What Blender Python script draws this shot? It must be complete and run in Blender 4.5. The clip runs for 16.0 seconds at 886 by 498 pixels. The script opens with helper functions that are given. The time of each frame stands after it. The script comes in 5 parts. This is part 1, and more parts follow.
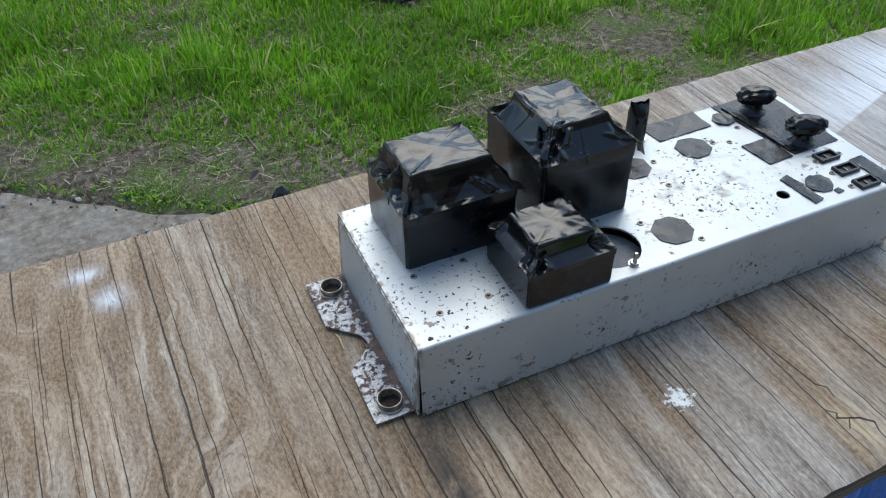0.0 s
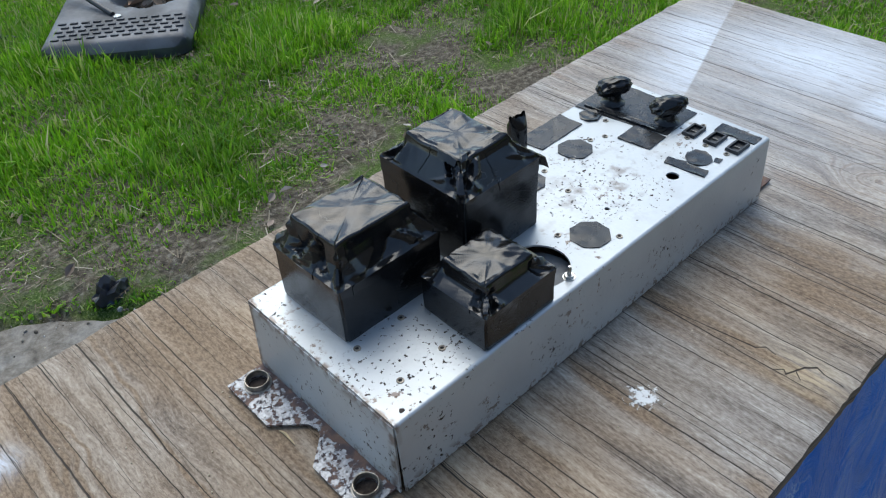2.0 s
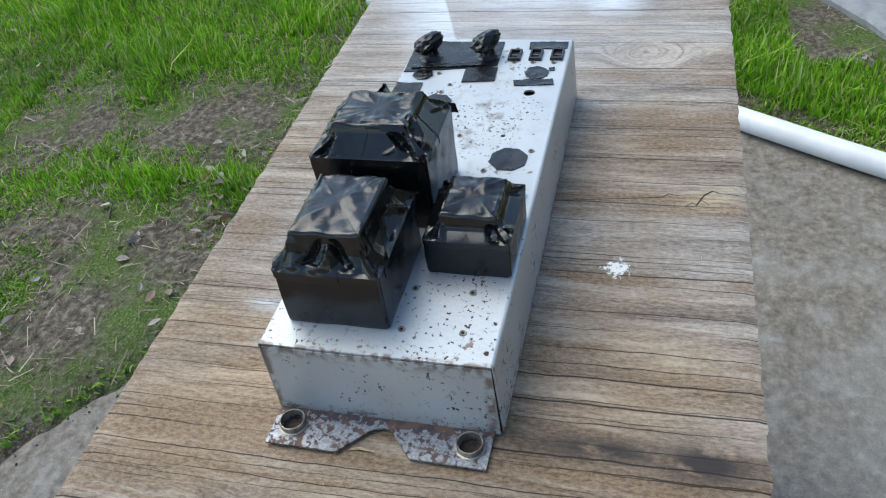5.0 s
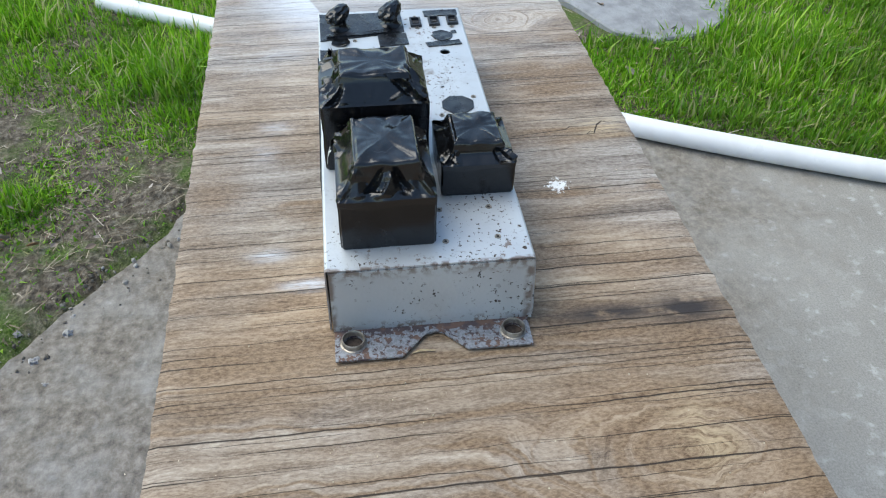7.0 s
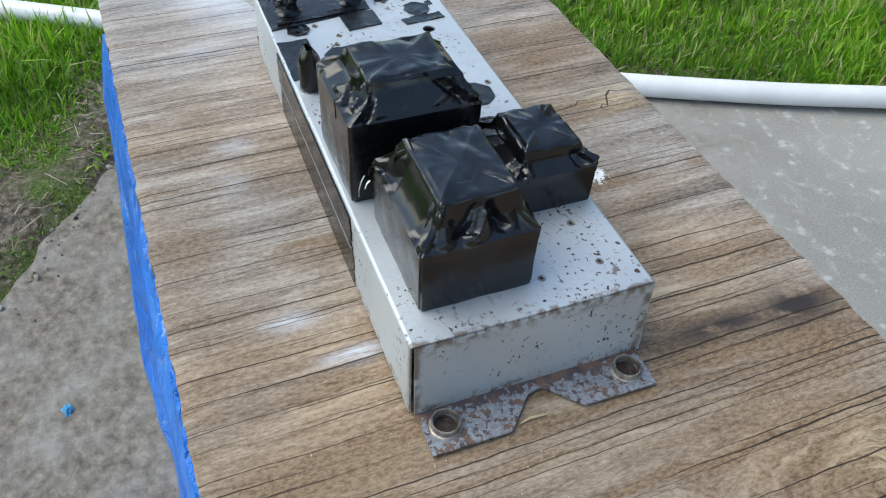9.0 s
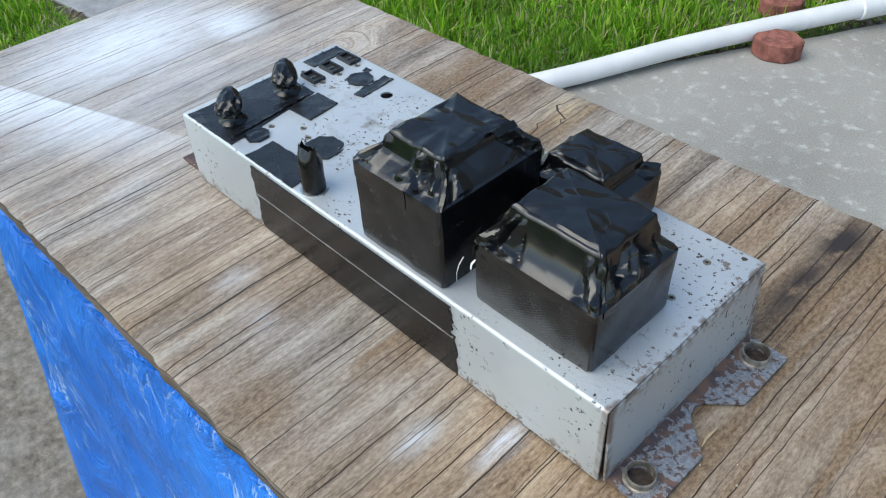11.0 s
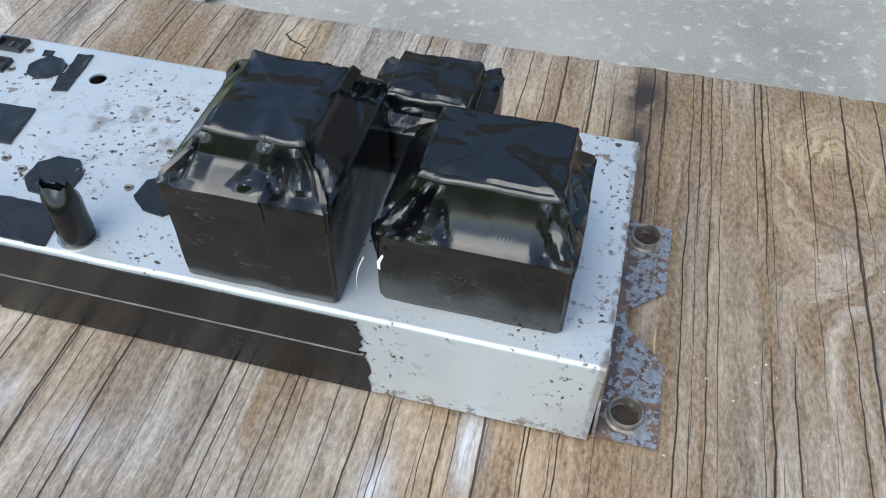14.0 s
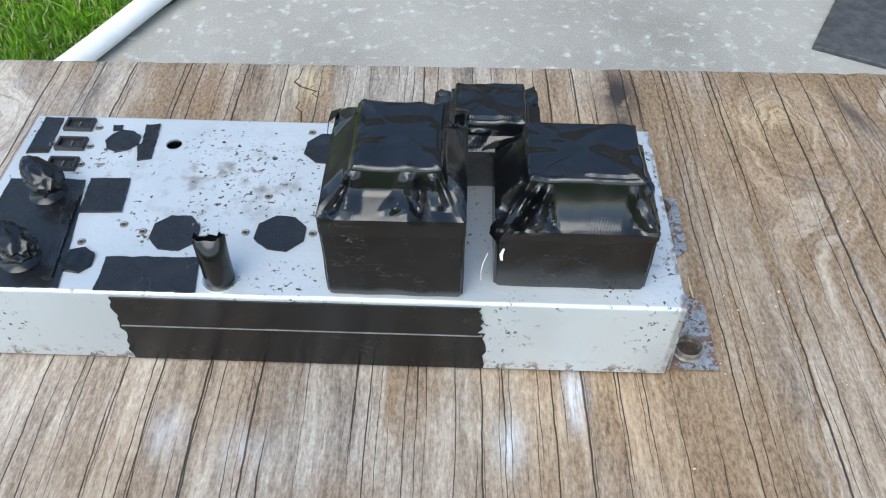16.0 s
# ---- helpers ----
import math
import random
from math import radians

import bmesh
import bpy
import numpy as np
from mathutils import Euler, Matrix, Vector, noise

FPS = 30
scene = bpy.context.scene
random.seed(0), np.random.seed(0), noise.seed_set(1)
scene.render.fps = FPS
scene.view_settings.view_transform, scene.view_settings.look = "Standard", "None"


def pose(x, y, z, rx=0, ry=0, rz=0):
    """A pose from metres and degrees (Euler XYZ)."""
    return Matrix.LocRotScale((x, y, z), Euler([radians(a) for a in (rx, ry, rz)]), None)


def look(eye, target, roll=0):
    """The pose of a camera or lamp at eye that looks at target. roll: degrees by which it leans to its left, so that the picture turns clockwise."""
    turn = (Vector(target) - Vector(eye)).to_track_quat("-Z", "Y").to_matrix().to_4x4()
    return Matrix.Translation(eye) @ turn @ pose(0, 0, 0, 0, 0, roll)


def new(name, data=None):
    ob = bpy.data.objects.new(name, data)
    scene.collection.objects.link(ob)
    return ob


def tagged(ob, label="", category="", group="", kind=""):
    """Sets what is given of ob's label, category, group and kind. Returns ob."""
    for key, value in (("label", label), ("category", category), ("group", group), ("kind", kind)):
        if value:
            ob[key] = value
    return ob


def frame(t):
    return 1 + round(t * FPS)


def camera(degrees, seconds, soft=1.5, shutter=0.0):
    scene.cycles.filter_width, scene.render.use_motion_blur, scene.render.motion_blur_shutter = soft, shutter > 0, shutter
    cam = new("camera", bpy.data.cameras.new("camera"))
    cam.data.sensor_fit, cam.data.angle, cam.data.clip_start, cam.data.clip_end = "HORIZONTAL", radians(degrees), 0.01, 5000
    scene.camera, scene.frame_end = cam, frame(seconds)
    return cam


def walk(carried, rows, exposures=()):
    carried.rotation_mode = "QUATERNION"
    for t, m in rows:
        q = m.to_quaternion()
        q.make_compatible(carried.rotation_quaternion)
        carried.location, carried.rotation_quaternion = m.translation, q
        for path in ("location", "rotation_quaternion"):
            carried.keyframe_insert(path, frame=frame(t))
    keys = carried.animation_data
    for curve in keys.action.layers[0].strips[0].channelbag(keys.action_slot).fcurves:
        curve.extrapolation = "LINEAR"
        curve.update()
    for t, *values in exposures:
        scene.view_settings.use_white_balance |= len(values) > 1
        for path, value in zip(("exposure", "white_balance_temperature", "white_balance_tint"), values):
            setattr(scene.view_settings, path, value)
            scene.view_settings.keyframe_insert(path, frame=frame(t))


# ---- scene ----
cam = camera(57.4, 16.0, soft=1.15)
PATH = [
    (0, (-0.115, -0.287, 1.117), (0.503, 1.093, -0.192), -0.9),
    (0.5, (-0.155, -0.298, 1.135), (0.626, 1.052, -0.118), -1.8),
    (0.7, (-0.147, -0.263, 1.129), (0.662, 1.077, -0.116), -2.9),
    (1, (-0.129, -0.233, 1.122), (0.696, 1.093, -0.128), -4.8),
    (1.5, (-0.122, -0.229, 1.126), (0.782, 1.038, -0.13), -5.0),
    (2, (-0.155, -0.219, 1.116), (0.856, 0.935, -0.168), -3.7),
    (2.5, (-0.167, -0.216, 1.113), (0.851, 0.903, -0.195), -4.9),
    (3, (-0.178, -0.201, 1.107), (0.859, 0.89, -0.21), -5.1),
    (3.5, (-0.271, -0.195, 1.125), (0.903, 0.77, -0.177), -6.5),
    (3.7, (-0.308, -0.191, 1.136), (0.959, 0.704, -0.125), -5.6),
    (5.8, (-0.273, 0.029, 1.1), (1.144, 0.224, -0.298), -5.8),
    (6, (-0.3, 0.052, 1.11), (1.12, 0.151, -0.295), -3.6),
    (6.5, (-0.372, 0.097, 1.131), (1.071, 0.028, -0.252), -1.4),
    (7, (-0.397, 0.126, 1.137), (1.082, -0.081, -0.193), 1.2),
    (7.5, (-0.323, 0.163, 1.122), (1.159, -0.093, -0.196), 2.5),
    (8, (-0.259, 0.164, 1.087), (1.194, -0.141, -0.253), 2.7),
    (8.2, (-0.247, 0.168, 1.083), (1.168, -0.158, -0.294), 2.3),
    (10.3, (-0.23, 0.358, 1.101), (0.924, -0.571, -0.243), 1.1),
    (10.5, (-0.195, 0.359, 1.095), (0.944, -0.595, -0.244), 0.2),
    (11, (-0.121, 0.358, 1.08), (0.986, -0.644, -0.251), -3.0),
    (11.5, (-0.097, 0.371, 1.081), (0.827, -0.785, -0.264), -1.4),
    (12, (-0.077, 0.406, 1.088), (0.614, -0.885, -0.275), -0.4),
    (12.5, (-0.061, 0.427, 1.093), (0.525, -0.913, -0.272), 0.0),
    (13, (-0.011, 0.377, 1.072), (0.483, -0.994, -0.297), 1.3),
    (13.5, (0.017, 0.336, 1.057), (0.422, -0.983, -0.39), 1.5),
    (14, (0.023, 0.339, 1.04), (0.331, -0.951, -0.457), 1.1),
    (14.5, (0.054, 0.384, 1.062), (0.294, -0.922, -0.433), -3.2),
    (15, (0.075, 0.388, 1.068), (0.23, -0.925, -0.432), -2.6),
    (15.5, (0.093, 0.393, 1.078), (0.183, -0.93, -0.42), -1.2),
    (16, (0.118, 0.41, 1.089), (0.152, -0.947, -0.38), 0.6),
]
walk(cam, [(t, look(eye, target, roll)) for t, eye, target, roll in PATH], [(0.0, 0.60, 6700, 3.0), (3.5, 0.65, 6700, 3.0), (7.0, 0.94, 6900, 3.0), (8.2, 0.88, 6900, 3.0), (10.5, 0.76, 6850, 3.0), (12.2, 1.01, 6950, 3.0), (13.5, 0.96, 6800, 3.0), (16.0, 1.18, 6700, 3.0)])

# ---- light ----
world = bpy.data.worlds.new("sky")
scene.world = world
world.use_nodes = True
wn = world.node_tree.nodes
sky = wn.new("ShaderNodeTexSky")
sky.sky_type = "NISHITA"
sky.sun_disc = False
sky.sun_elevation = radians(56)
sky.sun_rotation = radians(25)
sky.air_density, sky.dust_density, sky.ozone_density = 1.0, 1.0, 1.4
world.node_tree.links.new(sky.outputs[0], wn["Background"].inputs[0])
wn["Background"].inputs[1].default_value = 0.15

sun = new("sun", bpy.data.lights.new("sun", "SUN"))
sun.data.energy, sun.data.angle, sun.data.color = 1.3, radians(56), (1.0, 0.985, 0.97)
sun.matrix_world = look((1.15, 2.45, 4.0), (0, 0, 0))


T = 0.708         # height of the board's upper face
TOP = 0.767       # height of the chassis's upper face


# ---- materials ----
class Mat:
    """A small builder of node materials, in object coordinates."""

    def __init__(self, name, rough=0.6, metal=0.0, spec=0.5):
        self.m = bpy.data.materials.new(name)
        self.m.use_nodes = True
        self.t = self.m.node_tree
        self.b = self.t.nodes["Principled BSDF"]
        self.b.inputs["Roughness"].default_value = rough
        self.b.inputs["Metallic"].default_value = metal
        self.b.inputs["Specular IOR Level"].default_value = spec
        self.co = self.t.nodes.new("ShaderNodeTexCoord").outputs["Object"]

    def put(self, socket, v):
        if isinstance(v, (int, float)):
            if socket.type == "RGBA":
                v = (v, v, v, 1)
            elif socket.type == "VECTOR":
                v = (v, v, v)
            socket.default_value = v
        elif isinstance(v, tuple):
            socket.default_value = (*v, 1) if socket.type == "RGBA" and len(v) == 3 else v
        else:
            self.t.links.new(v, socket)

    def math(self, op, a, b=0.0, c=None, clamp=False):
        n = self.t.nodes.new("ShaderNodeMath")
        n.operation, n.use_clamp = op, clamp
        self.put(n.inputs[0], a), self.put(n.inputs[1], b)
        if c is not None:
            self.put(n.inputs[2], c)
        return n.outputs[0]

    def xyz(self, v=None):
        n = self.t.nodes.new("ShaderNodeSeparateXYZ")
        self.put(n.inputs[0], v or self.co)
        return n.outputs

    def vec(self, x, y, z):
        n = self.t.nodes.new("ShaderNodeCombineXYZ")
        for i, v in enumerate((x, y, z)):
            self.put(n.inputs[i], v)
        return n.outputs[0]

    def scaled(self, v, s):
        n = self.t.nodes.new("ShaderNodeVectorMath")
        n.operation = "MULTIPLY"
        self.put(n.inputs[0], v), self.put(n.inputs[1], s)
        return n.outputs[0]

    def noise(self, scale, detail=4, v=None, rough=0.55, distort=0.0):
        n = self.t.nodes.new("ShaderNodeTexNoise")
        self.put(n.inputs["Vector"], v if v is not None else self.co)
        for k, x in (("Scale", scale), ("Detail", detail), ("Roughness", rough), ("Distortion", distort)):
            n.inputs[k].default_value = x
        return n.outputs["Fac"]

    def cells(self, scale, v=None, out="Distance", feature="F1"):
        n = self.t.nodes.new("ShaderNodeTexVoronoi")
        n.feature = feature
        self.put(n.inputs["Vector"], v if v is not None else self.co)
        n.inputs["Scale"].default_value = scale
        return n.outputs[out]

    def step(self, v, a, b, lo=0.0, hi=1.0):
        n = self.t.nodes.new("ShaderNodeMapRange")
        n.interpolation_type = "SMOOTHSTEP"
        for i, x in enumerate((v, a, b, lo, hi)):
            self.put(n.inputs[i], x)
        return n.outputs[0]

    def mix(self, f, a, b, blend="MIX"):
        n = self.t.nodes.new("ShaderNodeMix")
        n.data_type, n.blend_type = "RGBA", blend
        self.put(n.inputs[0], f), self.put(n.inputs[6], a), self.put(n.inputs[7], b)
        return n.outputs[2]

    def lerp(self, f, a, b):
        return self.math("MULTIPLY_ADD", f, self.math("SUBTRACT", b, a), a)

    def ramp(self, f, *stops):
        n = self.t.nodes.new("ShaderNodeValToRGB")
        e = n.color_ramp.elements
        while len(e) < len(stops):
            e.new(0.5)
        for k, (p, c) in zip(e, stops):
            k.position, k.color = p, (*c, 1)
        self.put(n.inputs[0], f)
        return n.outputs[0]

    def spot(self, x, y, cx, cy, sx, sy, turn=0.0):
        """A soft round spot, 1 in its middle."""
        dx, dy = self.math("SUBTRACT", x, cx), self.math("SUBTRACT", y, cy)
        c, s = math.cos(turn), math.sin(turn)
        u = self.math("ADD", self.math("MULTIPLY", dx, c / sx), self.math("MULTIPLY", dy, s / sx))
        v = self.math("ADD", self.math("MULTIPLY", dx, -s / sy), self.math("MULTIPLY", dy, c / sy))
        r = self.math("ADD", self.math("MULTIPLY", u, u), self.math("MULTIPLY", v, v))
        return self.math("POWER", 2.718, self.math("MULTIPLY", r, -1.0))

    def random(self, island=False):
        if island:
            return self.t.nodes.new("ShaderNodeNewGeometry").outputs["Random Per Island"]
        return self.t.nodes.new("ShaderNodeObjectInfo").outputs["Random"]

    def bump(self, height, dist, strength=1.0):
        n = self.t.nodes.new("ShaderNodeBump")
        n.inputs["Strength"].default_value, n.inputs["Distance"].default_value = strength, dist
        self.put(n.inputs["Height"], height)
        if self.b.inputs["Normal"].is_linked:
            self.t.links.new(self.b.inputs["Normal"].links[0].from_socket, n.inputs["Normal"])
        self.t.links.new(n.outputs[0], self.b.inputs["Normal"])
        return self

    def set(self, **kw):
        for k, v in kw.items():
            self.put(self.b.inputs[{"color": "Base Color", "rough": "Roughness", "metal": "Metallic", "coat": "Coat Weight", "spec": "Specular IOR Level"}[k]], v)
        return self


def wood_material():
    m = Mat("weathered_plywood", 0.62, spec=0.35)
    x, y, z = m.xyz()
    # the grain runs across the board (along y) and swirls round the knots
    warp = m.math("MULTIPLY", m.math("SUBTRACT", m.noise(5.0, 2, m.vec(x, m.math("MULTIPLY", y, 0.8), 0.0)), 0.5), 0.024)
    curl = m.math("MULTIPLY", m.math("SUBTRACT", m.noise(11.0, 3, m.vec(x, m.math("MULTIPLY", y, 0.9), 8.0)), 0.5), m.step(x, 0.12, -0.12, 0.004, 0.03))
    f = m.math("ADD", m.math("ADD", x, warp), curl)
    knots = 0.0
    for cx, cy, ky, size in ((-0.125, -0.07, 0.55, 0.08), (-0.225, -0.1, 0.7, 0.055), (0.475, -0.065, 0.8, 0.05), (-0.215, 0.215, 0.5, 0.05)):
        dx, dy = m.math("SUBTRACT", x, cx), m.math("MULTIPLY", m.math("SUBTRACT", y, cy), ky)
        wob = m.math("MULTIPLY", m.math("SUBTRACT", m.noise(26.0, 3, m.vec(x, y, 3.0)), 0.5), 0.03)
        e = m.math("ADD", m.math("SQRT", m.math("ADD", m.math("MULTIPLY", dx, dx), m.math("MULTIPLY", dy, dy))), wob)
        f = m.lerp(m.step(e, size, size * 0.3), f, m.math("ADD", e, cx))
        wave = m.math("ABSOLUTE", m.math("SINE", m.math("MULTIPLY", e, 240.0)))
        knots = m.math("MAXIMUM", knots, m.math("MULTIPLY", m.step(wave, 0.42, 0.08), m.step(e, size, size * 0.55)))
    bands = m.noise(42.0, 3, m.vec(f, m.math("MULTIPLY", y, 0.1), 0.0), 0.6)
    grain = m.noise(230.0, 5, m.vec(f, m.math("MULTIPLY", y, 0.11), 0.0), 0.75)
    fibre = m.noise(900.0, 3, m.vec(f, m.math("MULTIPLY", y, 0.1), 0.0), 0.7)
    pit = m.noise(520.0, 4, m.vec(x, m.math("MULTIPLY", y, 0.42), 6.0), 0.75)
    patch = m.noise(9.0, 4, m.vec(x, m.math("MULTIPLY", y, 0.4), 1.0))
    tone = m.math("ADD", m.math("ADD", m.math("MULTIPLY", bands, 0.33), m.math("MULTIPLY", grain, 0.26)), m.math("ADD", m.math("MULTIPLY", pit, 0.26), m.math("MULTIPLY", fibre, 0.15)))
    grey = m.ramp(tone, (0.39, (0.085, 0.069, 0.057)), (0.462, (0.205, 0.176, 0.15)), (0.525, (0.32, 0.288, 0.255)), (0.6, (0.5, 0.465, 0.42)))
    tan = m.ramp(tone, (0.4, (0.085, 0.056, 0.036)), (0.462, (0.225, 0.163, 0.111)), (0.52, (0.355, 0.277, 0.203)), (0.6, (0.5, 0.42, 0.325)))
    near = m.step(x, 0.24, -0.05, 0.0, 0.5)
    col = m.mix(m.math("ADD", m.step(patch, 0.42, 0.6, -0.1, 0.6), near, clamp=True), grey, tan)
    # broad patches, browner where the face has worn, greyer where it has weathered
    broad = m.noise(6.5, 3, m.vec(x, m.math("MULTIPLY", y, 0.8), 21.0), 0.5)
    col = m.mix(1.0, col, m.mix(m.step(broad, 0.36, 0.64), (0.95, 0.87, 0.77), (1.13, 1.12, 1.11)), "MULTIPLY")
    # brown streaks that follow the grain, and weather stains
    streak = m.noise(24.0, 3, m.vec(f, m.math("MULTIPLY", y, 0.07), 12.0), 0.6)
    blot = m.noise(14.0, 4, m.vec(x, m.math("MULTIPLY", y, 0.5), 5.0))
    brown = m.math("MULTIPLY", m.math("MULTIPLY", m.step(streak, 0.5, 0.62), m.step(blot, 0.38, 0.56)), 0.85)
    rings = m.math("ABSOLUTE", m.math("SUBTRACT", m.noise(38.0, 2, m.vec(f, m.math("MULTIPLY", y, 0.05), 30.0), 0.5), 0.5))
    brown = m.math("MAXIMUM", brown, m.math("MULTIPLY", m.math("MULTIPLY", m.step(rings, 0.055, 0.008), m.step(x, 0.12, -0.03)), 0.8))
    brown = m.math("MAXIMUM", brown, m.math("MULTIPLY", knots, m.step(blot, 0.3, 0.6, 0.3, 0.75)))
    for cx, cy, sx, sy, k in ((0.158, 0.243, 0.05, 0.03, 0.8), (0.1, 0.235, 0.06, 0.02, 0.5), (-0.03, -0.105, 0.05, 0.045, 0.85), (-0.16, -0.135, 0.09, 0.016, 0.75), (-0.06, 0.0, 0.011, 0.1, 0.6), (-0.1, 0.1, 0.009, 0.1, 0.55), (-0.215, -0.02, 0.014, 0.06, 0.6), (0.06, -0.12, 0.03, 0.025, 0.5), (-0.05, 0.13, 0.012, 0.12, 0.55), (-0.075, -0.1, 0.02, 0.05, 0.55), (-0.16, 0.2, 0.012, 0.05, 0.6)):
        brown = m.math("MAXIMUM", brown, m.math("MULTIPLY", m.spot(x, y, cx, cy, sx, sy), m.math("MULTIPLY", m.step(blot, 0.3, 0.55, 0.4, 1.0), k)))
    col = m.mix(brown, col, m.mix(m.step(pit, 0.4, 0.6), (0.135, 0.082, 0.044), (0.28, 0.188, 0.11)))
    pale = m.math("MULTIPLY", m.math("MAXIMUM", m.spot(x, y, 0.237, -0.118, 0.018, 0.024), m.spot(x, y, -0.115, -0.085, 0.03, 0.02)), m.step(grain, 0.4, 0.6))
    col = m.mix(m.math("MULTIPLY", pale, 0.65), col, (0.6, 0.47, 0.29))
    sooty = m.math("MAXIMUM", m.spot(x, y, -0.006, -0.112, 0.014, 0.032), m.math("MULTIPLY", m.spot(x, y, -0.004, -0.055, 0.01, 0.05), 0.9))
    sooty = m.math("MAXIMUM", sooty, m.math("MULTIPLY", m.spot(x, y, -0.183, -0.09, 0.006, 0.03, 0.3), 0.7))
    col = m.mix(m.math("MULTIPLY", m.math("MULTIPLY", sooty, 1.12, clamp=True), m.step(m.noise(90.0, 4, m.vec(x, m.math("MULTIPLY", y, 0.5), 2.0)), 0.25, 0.5)), col, (0.035, 0.028, 0.026))
    # straight drying cracks across the whole board, one lane beside the other
    crack = 0.0
    for lane, width, seed, lo, long in ((0.0155, 0.00046, 1.0, 0.47, 5.0), (0.039, 0.00068, 5.0, 0.42, 4.0), (0.0105, 0.00024, 9.0, 0.55, 12.0), (0.024, 0.00046, 14.0, 0.43, 5.0)):
        wav = m.math("MULTIPLY", m.math("SUBTRACT", m.noise(18.0, 3, m.vec(m.math("MULTIPLY", x, 0.6), y, seed), 0.6), 0.5), 0.005)
        u = m.math("DIVIDE", m.math("ADD", m.math("ADD", x, wav), 3.0), lane)
        lane_id = m.math("FLOOR", u)
        wn_node = m.t.nodes.new("ShaderNodeTexWhiteNoise")
        wn_node.noise_dimensions = "1D"
        m.put(wn_node.inputs["W"], m.math("ADD", lane_id, seed * 17.3))
        away = m.math("ABSOLUTE", m.math("SUBTRACT", m.math("SUBTRACT", u, lane_id), m.math("MULTIPLY_ADD", wn_node.outputs["Value"], 0.7, 0.15)))
        here = m.noise(long, 2, m.vec(m.math("MULTIPLY", lane_id, 3.7), y, seed), 0.5)
        wide = m.math("MULTIPLY", m.step(here, lo, lo + 0.22, 0.25, 1.0), width / lane)
        line = m.step(away, m.math("MULTIPLY", wide, 1.25), m.math("MULTIPLY", wide, 0.45))
        crack = m.math("MAXIMUM", crack, m.math("MULTIPLY", line, m.step(here, lo, lo + 0.03)))
    # the split round the yellow knot at the front edge
    for ax, ay, bx, by, wd in ((0.228, -0.005, 0.2335, -0.05, 0.0006), (0.2335, -0.05, 0.2375, -0.083, 0.0009), (0.2375, -0.083, 0.2425, -0.088, 0.0008), (0.2425, -0.088, 0.2405, -0.096, 0.0005), (0.2275, -0.101, 0.2325, -0.106, 0.0007), (0.2325, -0.106, 0.2295, -0.109, 0.0006), (0.2295, -0.109, 0.2425, -0.115, 0.0011), (0.2425, -0.115, 0.248, -0.121, 0.0013), (0.248, -0.121, 0.2455, -0.127, 0.0008), (0.2455, -0.127, 0.244, -0.14, 0.0006), (0.2365, -0.112, 0.231, -0.118, 0.0006)):
        lx, ly = bx - ax, by - ay
        dx, dy = m.math("SUBTRACT", x, ax), m.math("SUBTRACT", y, ay)
        t = m.math("DIVIDE", m.math("ADD", m.math("MULTIPLY", dx, lx), m.math("MULTIPLY", dy, ly)), lx * lx + ly * ly, clamp=True)
        ex, ey = m.math("SUBTRACT", dx, m.math("MULTIPLY", t, lx)), m.math("SUBTRACT", dy, m.math("MULTIPLY", t, ly))
        far = m.math("SQRT", m.math("ADD", m.math("MULTIPLY", ex, ex), m.math("MULTIPLY", ey, ey)))
        crack = m.math("MAXIMUM", crack, m.step(far, wd * 0.85, wd * 0.3))
    col = m.mix(m.math("MULTIPLY", crack, 0.95), col, (0.032, 0.022, 0.015))
    # white overspray with the sharp edge of something that lay there, and smudges of white paint
    fleck = m.noise(260.0, 4, m.vec(m.math("MULTIPLY", f, 1.0), m.math("MULTIPLY", y, 0.12), 0.0), 0.7)
    c, s = math.cos(0.33), math.sin(0.33)
    u = m.math("ADD", m.math("MULTIPLY", m.math("SUBTRACT", x, 0.56), c), m.math("MULTIPLY", m.math("SUBTRACT", y, 0.158), s))
    v = m.math("ADD", m.math("MULTIPLY", m.math("SUBTRACT", x, 0.56), -s), m.math("MULTIPLY", m.math("SUBTRACT", y, 0.158), c))
    above = m.step(v, -0.002, 0.003)
    back = m.math("MULTIPLY", above, m.math("MAXIMUM", m.spot(u, v, 0.02, 0.0, 0.14, 0.06), m.spot(x, y, 0.62, 0.2, 0.06, 0.05)))
    # overspray at the far end, painted whiter to include the sky's sheen
    front = m.math("MAXIMUM", m.spot(x, y, 0.64, 0.07, 0.085, 0.12), m.spot(x, y, 0.6, -0.02, 0.05, 0.04))
    haze = m.math("MULTIPLY", m.spot(x, y, 0.56, 0.08, 0.15, 0.16), 0.4)
    spray_sheen = m.math("MAXIMUM", m.math("MAXIMUM", back, front), haze)
    spray_sheen = m.math("MULTIPLY", spray_sheen, m.step(fleck, 0.25, 0.6, 0.5, 1.0))
    for cx, cy, sx, sy, k in ((-0.175, 0.234, 0.012, 0.008, 0.9), (-0.16, 0.2, 0.01, 0.012, 0.9), (0.053, 0.165, 0.006, 0.018, 0.8), (0.09, 0.195, 0.007, 0.014, 0.62), (0.271, 0.19, 0.01, 0.016, 0.4), (0.42, 0.18, 0.02, 0.03, 0.35), (0.23, 0.2, 0.014, 0.014, 0.3)):
        spray_sheen = m.math("MAXIMUM", spray_sheen, m.math("MULTIPLY", m.math("MULTIPLY", m.spot(x, y, cx, cy, sx, sy), m.step(fleck, 0.35, 0.6, 0.3, 1.0)), k))
